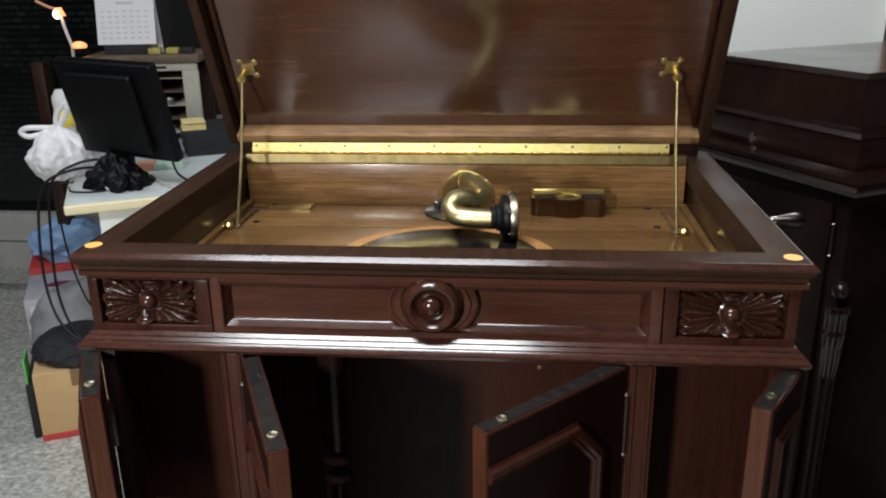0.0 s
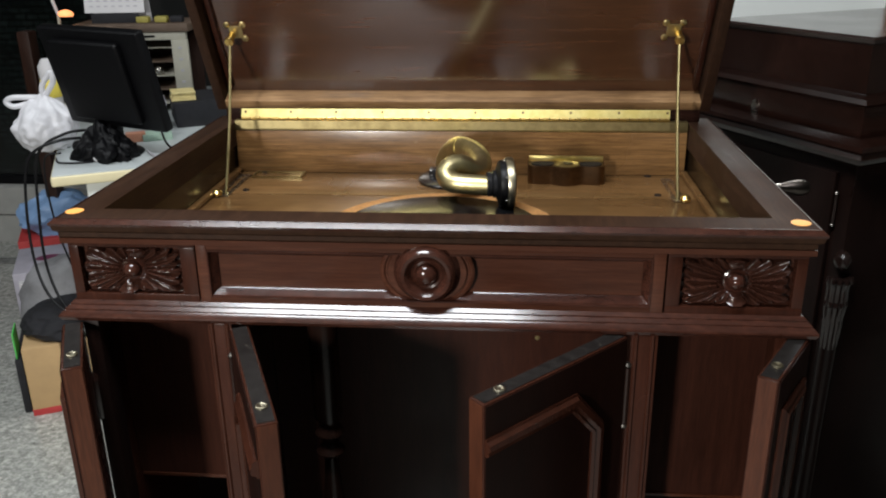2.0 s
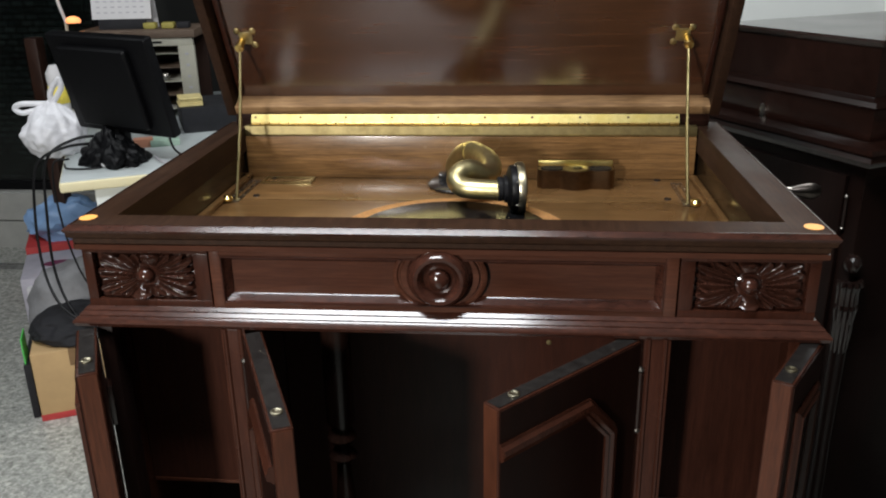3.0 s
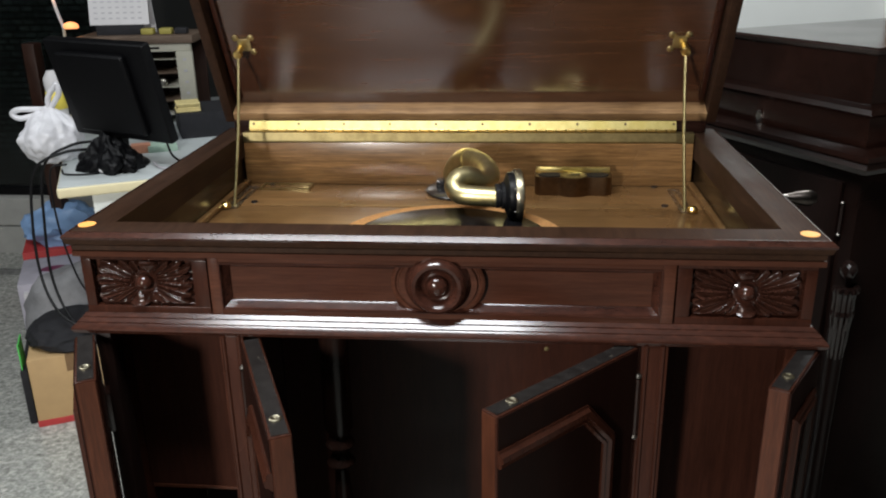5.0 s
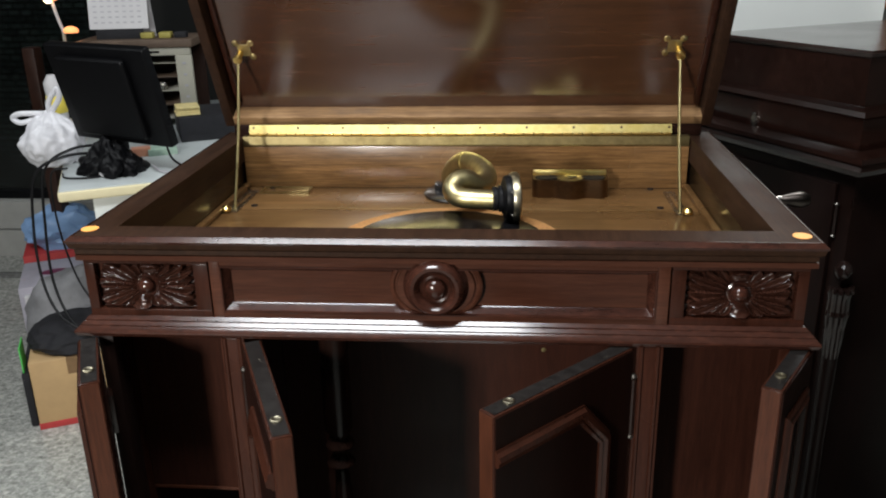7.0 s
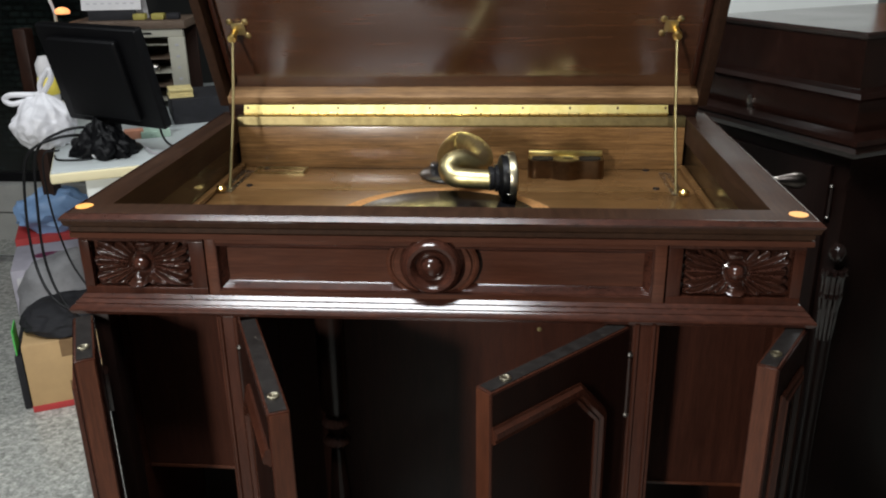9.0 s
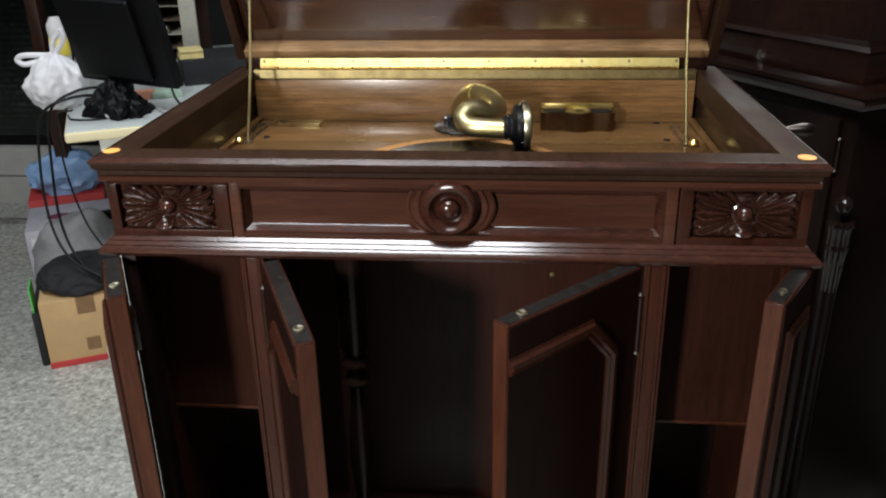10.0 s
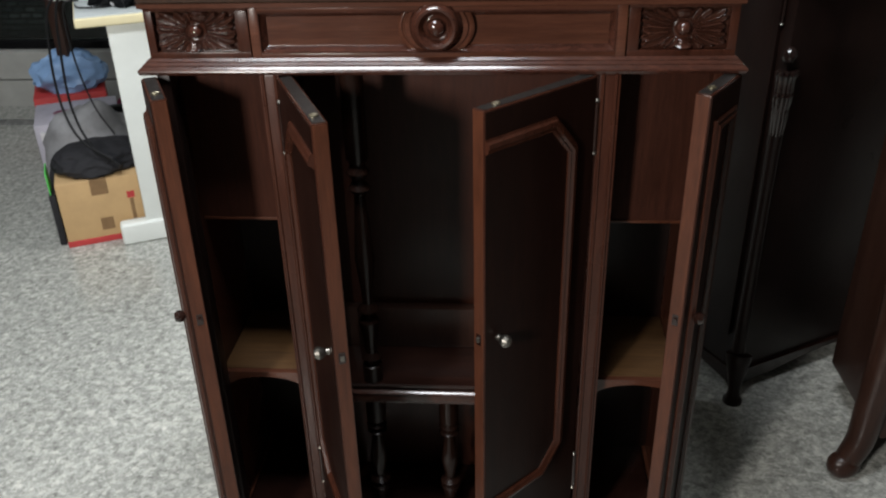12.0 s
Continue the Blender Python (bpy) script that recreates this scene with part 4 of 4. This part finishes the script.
for k in range(7):
    a = radians(-190 + 30 * k)
    for z0, ln, out in ((0.725, 0.080, 0.78), (0.690, 0.070, 0.66)):
        part("carved_leaf", moved(tube([(0.012 * math.cos(a), 0.012 * math.sin(a), z0 - 0.02), (0.020 * out * math.cos(a), 0.020 * out * math.sin(a), z0 + 0.3 * ln), (0.018 * out * math.cos(a), 0.018 * out * math.sin(a), z0 + 0.75 * ln), (0.024 * out * math.cos(a), 0.024 * out * math.sin(a), z0 + ln), (0.029 * out * math.cos(a), 0.029 * out * math.sin(a), z0 + 0.9 * ln)], lambda f: 0.0052 * (0.5 + math.sin(f * 2.8)) * 0.62 + 0.0010, 8, 4), CM @ pose(0.006, 0.006, 0)), "dark_carved", dk, "carved leaf on the corner post")
part("carved_bud", moved(blob(0.014, 0.014, 0.018, 3, 0.2, 3.0, 3), CM @ pose(0.0, 0.0, 0.838)), "dark_carved", dk, "carved bud on the corner post")
for hz in (0.893, 0.950):
    part("hinge_tip", moved(lathe([(0.002, -0.003), (0.004, 0), (0.002, 0.003)], 10), CM @ pose(-0.002, 0.03, hz)), "pewter", dk)
part("hinge_barrel", moved(tube([(-0.001, 0.03, 0.896), (-0.001, 0.03, 0.92), (-0.001, 0.03, 0.947)], 0.003, 8, 1), CM), "dark", dk)
part("door", box(-0.006, 0.0035, 0.034, B - 0.034, 0.16, 0.985, 0.003, 2, CM), "dark_up", dk, "dark flush door of the cabinet")
for f, (fx, fy) in enumerate(((-0.006, -0.010), (A - 0.02, -0.010), (-0.006, B - 0.02), (A - 0.02, B - 0.02))):
    part("foot", moved(tube([(fx + 0.014, fy + 0.014, 0.12), (fx + 0.004, fy + 0.004, 0.085), (fx - 0.010, fy - 0.010, 0.045), (fx - 0.012, fy - 0.012, 0.022), (fx - 0.012, fy - 0.012, 0.008)], lambda q: 0.030 - 0.016 * math.sin(min(1, q * 1.2) * 2.4) ** 2, 14), CM), "dark_up", dk)


def apron(length, m):
    n = 20
    low_edge = [(length * k / n, 0.022 + 0.034 * math.sin(math.pi * k / n) ** 0.4 - 0.006 * math.sin(3 * math.pi * k / n)) for k in range(n + 1)]
    outline = low_edge + [(length, 0.075), (0, 0.075)]
    return moved(ring_mesh([[(x, y, z) for x, z in outline] for y in (-0.004, 0.018)]), m)


part("apron", apron(A, CM), "dark", dk)
part("apron", apron(B, CM @ Matrix(((0, 1, 0, 0), (1, 0, 0, 0), (0, 0, 1, 0), (0, 0, 0, 1)))), "dark", dk)

# ---------------------------------------------------------------- the reddish cabinet whose leg shows beside the dark one
rc = thing("reddish_cabinet", (1.15, 0.50, 0), "reddish brown wooden cabinet on curved scroll legs", "cabinet")
part("body", box(0.872, 1.30, 0.290, 0.56, 0.10, 0.98, 0.004), "leg", rc)
part("top", box(0.862, 1.32, 0.275, 0.58, 0.98, 1.01, 0.006, 3), "leg", rc)
for lx, ly, s, q in ((0.856, 0.300, -1, -1), (1.27, 0.300, 1, -1), (1.27, 0.535, 1, 1)):
    lg = part("leg", tube([(lx, ly, 0.45), (lx, ly, 0.33), (lx + s * 0.004, ly, 0.20), (lx + s * 0.010, ly + q * 0.004, 0.10), (lx + s * 0.026, ly + q * 0.008, 0.050), (lx + s * 0.034, ly + q * 0.010, 0.034)], lambda f: 0.036 - 0.012 * f, 16), "leg", rc)
    part("scroll_foot", moved(blob(0.034, 0.028, 0.0295, 5, 0.06, 2.0, 3), pose(lx + s * 0.036, ly + q * 0.012, 0.0295)), "leg", lg)

# ---------------------------------------------------------------- the office desk and what stands on it
E1, E2 = Vector((0.90, 0.436, 0)), Vector((-0.436, 0.90, 0))
DM = Matrix(((E1.x, E2.x, 0, -1.160), (E1.y, E2.y, 0, 1.268), (0, 0, 1, 0), (0, 0, 0, 1)))  # local x along the near end, y away
DZ = 0.760
desk = thing("office_desk", (-1.1, 1.9, 0), "pale laminate office desk with white panel legs", "desk")
part("desktop", box(0.0, 0.68, 0.0, 1.35, DZ - 0.032, DZ - 0.003, 0.008, 3, DM), "desk_top", desk, "cream edged desktop")
part("desk_surface", box(0.004, 0.676, 0.004, 1.346, DZ - 0.004, DZ, 0.0015, 2, DM), "desk_face", desk)
for ly in (0.035, 1.27):
    part("desk_leg", box(0.085, 0.215, ly, ly + 0.028, 0.045, DZ - 0.033, 0.006, 2, DM), "desk_leg", desk)
    part("desk_foot", box(0.000, 0.50, ly - 0.012, ly + 0.040, 0.0, 0.075, 0.014, 3, DM), "desk_leg", desk)
part("modesty_panel", box(0.22, 0.24, 0.075, 1.26, 0.20, DZ - 0.033, 0.003, 2, DM), "grey_panel", desk)

mon = thing("monitor", (-1.12, 1.56, DZ), "black flat monitor seen from behind on the desk", "monitor")
MM = pose(-1.105, 1.520, DZ, 0, 0, -20)
scr = pose(-1.062, 1.470, 0.994, 15, 1, -20)
part("screen_housing", box(-0.185, 0.185, -0.018, 0.016, -0.147, 0.147, 0.010, 3, scr), "plastic", mon)
part("rear_cover", box(-0.135, 0.120, -0.042, -0.017, -0.120, 0.120, 0.014, 3, scr), "plastic", mon)
part("neck", box(-0.045, 0.035, 0.0, 0.030, 0.012, 0.18, 0.008, 2, MM), "plastic", mon)
part("stand_base", lathe([(0.095, 0.0), (0.100, 0.006), (0.094, 0.012), (0.060, 0.020), (0.0, 0.022)], 32, MM @ pose(-0.005, 0.01, 0) @ Matrix.Diagonal((1.0, 0.85, 1, 1))), "plastic", mon)
heap = blob(0.104, 0.078, 0.086, 21, 0.26, 2.6, 5, 0.8)
for v in heap.verts:
    k = max(0.0, v.co.z) / 0.10
    v.co.x *= 1 - 0.62 * k
    v.co.y *= 1 - 0.62 * k
    v.co.z += 0.006 * noise.noise(v.co * 60)
tagged(part("black_pouch", moved(heap, MM @ pose(0.012, -0.030, 0.0175)), "plastic", smooth=50), "crumpled black cloth pouch heaped on the monitor base", "pouch")
plug = part("plug", lathe([(0.012, 0), (0.013, 0.012), (0.009, 0.018), (0, 0.019)], 16, pose(-1.100, 1.432, DZ + 0.012, 70, 0, 10)), "paper")
tagged(plug, "small round white plug lying by the monitor base", "plug")


def cable(name, label, pts, r=0.0042):
    return tagged(part(name, tube(pts, r, 8, 8), "cable"), label, "cable", "desk cables")


cable("cable", "black cable hanging from the desk edge to the floor", [(-1.16, 1.53, DZ + 0.05), (-1.24, 1.47, DZ + 0.050), (-1.315, 1.435, DZ + 0.005), (-1.335, 1.41, 0.62), (-1.315, 1.37, 0.46), (-1.255, 1.33, 0.36), (-1.165, 1.325, 0.30)])
cable("cable", "black cable hanging from the desk edge to the floor", [(-1.15, 1.55, DZ + 0.07), (-1.23, 1.50, DZ + 0.065), (-1.300, 1.46, DZ + 0.01), (-1.312, 1.43, 0.60), (-1.300, 1.40, 0.44), (-1.24, 1.36, 0.33), (-1.15, 1.34, 0.27)])
cable("cable", "thin black cable hanging below the desk", [(-1.25, 1.50, DZ + 0.008), (-1.292, 1.475, DZ - 0.01), (-1.275, 1.44, 0.60), (-1.235, 1.42, 0.45), (-1.17, 1.39, 0.36)], 0.003)
cable("cable", "thin black cable looped on the desktop", [(-1.24, 1.45, DZ + 0.004), (-1.20, 1.40, DZ + 0.004), (-1.12, 1.41, DZ + 0.004), (-1.10, 1.47, DZ + 0.004)], 0.0028)
cable("cable", "thin pale cable lying on the desktop", [(-1.00, 1.54, DZ + 0.006), (-0.96, 1.49, DZ + 0.004), (-0.91, 1.46, DZ + 0.004)], 0.004).data.materials[0] = M["ink"]
cable("cable", "black cable under the monitor", [(-0.98, 1.56, DZ + 0.17), (-0.965, 1.56, DZ + 0.10), (-0.945, 1.55, DZ + 0.03), (-0.90, 1.53, DZ + 0.005)], 0.0035)

# tied plastic bag
bag = thing("plastic_bag", (-1.345, 1.60, DZ), "tied translucent white plastic bag standing on the desk", "bag")
bm = blob(0.093, 0.085, 0.083, 11, 0.16, 1.6, 5, 0.25)
for v in bm.verts:
    if v.co.z > 0.03:
        k = min(1, (v.co.z - 0.03) / 0.055)
        v.co.x *= 1 - 0.55 * k * k
        v.co.y *= 1 - 0.55 * k * k
        v.co.z += 0.02 * k * k
    a = math.atan2(v.co.y, v.co.x)
    v.co *= 1 + 0.018 * math.sin(9 * a + 14 * v.co.z) + 0.012 * math.sin(17 * a)
part("sack", moved(bm, pose(-1.335, 1.595, DZ + 0.0655)), "bag", bag, smooth=60)


def ear(pts, r):
    bm2 = tube(pts, r, 10, 8)
    return bm2


part("ear", ear([(-1.330, 1.595, DZ + 0.155), (-1.325, 1.59, DZ + 0.19), (-1.302, 1.59, DZ + 0.222), (-1.290, 1.59, DZ + 0.230), (-1.288, 1.59, DZ + 0.205), (-1.310, 1.592, DZ + 0.175), (-1.328, 1.595, DZ + 0.155)], 0.0085), "bag", bag)
part("ear", ear([(-1.335, 1.595, DZ + 0.155), (-1.375, 1.58, DZ + 0.158), (-1.415, 1.57, DZ + 0.158), (-1.435, 1.57, DZ + 0.146), (-1.415, 1.57, DZ + 0.132), (-1.38, 1.58, DZ + 0.138), (-1.338, 1.595, DZ + 0.150)], 0.0085), "bag", bag)

bottle = thing("bottle", (-1.455, 1.86, DZ), "clear bottle with a yellow label behind the bag", "bottle")
part("bottle_body", lathe([(0.030, 0), (0.032, 0.01), (0.032, 0.10), (0.026, 0.15), (0.030, 0.19), (0.030, 0.21), (0.016, 0.235), (0.0, 0.237)], 24, pose(-1.455, 1.86, DZ)), "paper", bottle)
part("yellow_label", lathe([(0.0328, 0.11), (0.0335, 0.112), (0.0300, 0.165), (0.0290, 0.168)], 24, pose(-1.455, 1.86, DZ)), "yellow", bottle)

# small litter at the end of the desk
for nm, lab, cat, args, mt in (
    ("small_carton", "salmon coloured small carton on the desk", "carton", (0.205, 0.265, 0.335, 0.375, DZ, DZ + 0.028), "skin_tone"),
    ("tape_roll_box", "white and green small box on the desk", "box", (0.255, 0.345, 0.33, 0.40, DZ, DZ + 0.022), "mint"),
    ("paper_cup_stack", "white crumpled packet on the desk", "packet", (0.300, 0.340, 0.385, 0.420, DZ + 0.0, DZ + 0.075), "paper"),
    ("brown_folder", "black folder box on the desk", "folder", (0.37, 0.60, 0.50, 0.74, DZ, DZ + 0.085), "navy"),
    ("grey_case", "grey flat case standing on the desk", "case", (0.325, 0.345, 0.46, 0.60, DZ, DZ + 0.10), "lilac"),
):
    tagged(part(nm, box(*args, 0.004, 2, DM), mt), lab, cat)
tagged(part("paper_pad", joined(*[box(0.365 + 0.003 * k % 0.007, 0.445, 0.525 + 0.002 * (k % 3), 0.615, DZ + 0.089 + 0.0075 * k, DZ + 0.0962 + 0.0075 * k, 0.0012, 1, DM) for k in range(4)]), "cream"), "stack of pale yellow note pads", "note pad").location.z = -0.0035

# tray rack with a wooden top
rack = thing("desk_rack", (-1.33, 2.20, DZ), "cream metal tray rack with brown wooden top", "rack")
RK = pose(-1.300, 2.215, DZ, 0, 0, 8)
part("rack_top", box(-0.20, 0.215, -0.10, 0.16, 0.290, 0.318, 0.003, 2, RK), "shelf_wood", rack)
part("rail", box(-0.20, 0.205, -0.095, -0.075, 0.262, 0.289, 0.003, 2, RK), "rack", rack)
part("rail_slot", box(0.045, 0.095, -0.0965, -0.0945, 0.272, 0.279, 0, 2, RK), "plastic", rack)
for px in (-0.195, 0.150):
    pst = part("post", box(px, px + 0.058, -0.098, -0.080, 0.0, 0.262, 0.003, 2, RK), "rack", rack)
    for k in range(6):
        part("slot", box(px + 0.024, px + 0.036, -0.0992, -0.0975, 0.03 + 0.04 * k, 0.038 + 0.04 * k, 0, 2, RK), "ink", pst)
part("back", box(-0.195, 0.205, 0.130, 0.140, 0.0, 0.289, 0.002, 2, RK), "leg", rack)
for k in range(5):
    part("tray", box(-0.135, 0.150, -0.070, 0.125, 0.030 + 0.050 * k, 0.034 + 0.050 * k, 0.001, 2, RK), "shelf_wood" if k % 2 else "rack", rack)
ballk = part("metal_ball", moved(blob(0.016, 0.016, 0.016, 1, 0.0, 1, 3), RK @ pose(0.085, -0.06, 0.150)), "nickel")
tagged(ballk, "small shiny metal knob on the tray rack", "knob")
tagged(part("white_bottle", lathe([(0.028, 0), (0.028, 0.06), (0.010, 0.105), (0.008, 0.125), (0, 0.126)], 20, RK @ pose(0.06, -0.17, 0)), "paper"), "small white plastic squeeze bottle", "bottle")

cal = thing("desk_calendar", (-1.42, 2.2, DZ + 0.318), "white paper desk calendar standing on the rack", "calendar")
CL = RK @ pose(-0.050, 0.005, 0.3185)
front = part("sheet", box(-0.105, 0.105, -0.001, 0.001, 0.0, 0.165, 0, 2, CL @ pose(0, -0.045, 0.036, -10)), "paper", cal)
part("sheet", box(-0.105, 0.105, -0.001, 0.001, 0.0, 0.195, 0, 2, CL @ pose(0, 0.045, 0.0, 14)), "paper", cal)
part("cardboard_base", box(-0.085, 0.085, -0.047, -0.043, 0.0, 0.035, 0.001, 2, CL), "navy", cal)
for r in range(6):
    for c in range(7):
        part("print_bar", box(-0.088 + 0.026 * c, -0.075 + 0.026 * c, -0.0016, -0.0012, 0.020 + 0.019 * r, 0.025 + 0.019 * r, 0, 2, CL @ pose(0, -0.045, 0.036, -10)), "ink", front)
part("print_bar", box(-0.03, 0.03, -0.0016, -0.0012, 0.142, 0.152, 0, 2, CL @ pose(0, -0.045, 0.036, -10)), "ink", front)
for nm, lab, mt, x in (("yellow_box", "small yellow box on the rack", "dim_yellow", 0.045), ("yellow_tube", "small yellow tube on the rack", "dim_yellow", 0.11), ("blue_box", "small dark blue box on the rack", "navy", 0.165)):
    tagged(part(nm, box(x - 0.022, x + 0.022, -0.05, -0.01, 0.3185, 0.340, 0.005, 2, RK), mt), lab, "box")

lamp = thing("desk_lamp", (-1.62, 2.26, DZ), "small desk lamp with glowing orange shade", "lamp")
part("stem", tube([(-1.60, 2.24, DZ), (-1.60, 2.24, DZ + 0.18), (-1.585, 2.22, DZ + 0.345)], 0.006, 10), "rack", lamp)
part("arm", tube([(-1.585, 2.22, DZ + 0.345), (-1.60, 2.22, DZ + 0.40), (-1.615, 2.22, DZ + 0.475)], 0.006, 10), "paper", lamp)
part("boom", tube([(-1.615, 2.22, DZ + 0.475), (-1.66, 2.22, DZ + 0.49), (-1.70, 2.22, DZ + 0.51)], 0.005, 10), "skin_tone", lamp)
part("shade", lathe([(0.012, 0.03), (0.024, 0.0), (0.022, 0.0), (0.010, 0.028)], 20, pose(-1.612, 2.21, DZ + 0.455)), "lampshade", lamp, "glowing orange shade")
part("bulb", moved(blob(0.014, 0.014, 0.017, 2, 0.0, 1, 3), pose(-1.614, 2.20, DZ + 0.462)), "bulb", lamp, "bright lamp bulb")
part("lower_shade", moved(blob(0.028, 0.022, 0.016, 2, 0.05, 1, 3, 0.5), pose(-1.545, 2.20, DZ + 0.348)), "lampshade", lamp, "glowing orange lower shade")
part("foot_plate", lathe([(0.06, 0), (0.06, 0.01), (0.02, 0.016), (0, 0.016)], 24, pose(-1.60, 2.24, DZ)), "rack", lamp)

# ---------------------------------------------------------------- things under and beside the desk
BM = Matrix(((E1.x, E2.x, 0, -1.352), (E1.y, E2.y, 0, 1.272), (0, 0, 1, 0), (0, 0, 0, 1)))
crt = thing("cardboard_box", (-1.3, 1.4, 0), "brown cardboard box with red bottom edge and printed marks", "box")
part("carton", box(0.0, 0.265, 0.0, 0.30, 0.012, 0.225, 0.004, 2, BM), "card", crt)
part("red_strip", box(-0.001, 0.266, -0.001, 0.301, 0.0, 0.022, 0.002, 2, BM), "red", crt)
part("tape", box(0.105, 0.158, -0.0012, 0.30, 0.172, 0.2262, 0.0006, 1, BM), "card_print", crt)
part("printed_mark", box(0.115, 0.155, -0.0013, 0.002, 0.045, 0.088, 0, 1, BM), "card_print", crt)
part("printed_arrow", box(0.212, 0.236, -0.0013, 0.002, 0.145, 0.168, 0, 1, BM), "red", crt)
part("printed_bar", box(0.218, 0.230, -0.0013, 0.002, 0.055, 0.142, 0, 1, BM), "card_print", crt)
tagged(part("black_pouch", moved(blob(0.145, 0.125, 0.062, 4, 0.14, 2.0, 5, 0.55), BM @ pose(0.140, 0.130, 0.2535, 0, 0, 4)), "navy"), "black padded pouch lying on the cardboard box", "pouch")
tagged(part("grey_bag", moved(blob(0.17, 0.15, 0.21, 9, 0.16, 1.8, 4, 0.35), BM @ pose(0.12, 0.475, 0.135)), "grey_bag"), "slack grey fabric bag behind the box", "bag")
tagged(part("green_tray", box(-0.0225, -0.0185, 0.04, 0.13, 0.1805, 0.262, 0.001, 2, BM), "green"), "bright green plastic tray standing on the dark panel", "tray")
tagged(part("blue_crate", box(-0.027, -0.006, 0.03, 0.30, 0.0, 0.18, 0.004, 2, BM), "blue"), "dark blue flat panel beside the box", "panel").data.materials[0] = M["navy"]
pk = thing("paper_package", (-1.6, 1.8, 0), "lilac grey printed package with pale edge", "package")
part("carton", box(-0.08, 0.235, 0.66, 0.95, 0.0, 0.230, 0.006, 2, BM), "lilac", pk)
part("pale_edge", box(-0.060, 0.20, 0.63, 0.659, 0.175, 0.205, 0.004, 2, BM), "paper", pk)
part("printed_oval", lathe([(1, 0), (1, 0.001), (0, 0.001)], 24, BM @ pose(0.04, 0.80, 0.2302) @ Matrix.Diagonal((0.05, 0.03, 1, 1))), "maroon", pk)
tagged(part("power_strip", box(0.07, 0.30, 0.60, 0.645, 0.335, 0.365, 0.006, 2, BM @ pose(0, 0.07, -0.104)), "plastic"), "black power strip lying on the package", "power strip")
tagged(part("red_box", box(-0.09, 0.20, 1.02, 1.26, 0.0, 0.235, 0.006, 2, BM), "red"), "red cardboard box under the desk", "box")
tagged(part("maroon_bag", moved(blob(0.07, 0.07, 0.10, 6, 0.15, 2, 4, 0.3), BM @ pose(0.275, 1.08, 0.072)), "maroon"), "dark maroon plastic bag beside the red box", "bag")
tagged(part("blue_bag", moved(blob(0.145, 0.10, 0.10, 15, 0.22, 2.4, 4, 0.3), BM @ pose(0.07, 1.13, 0.302)), "blue"), "crumpled light blue plastic bag on the red box", "bag")
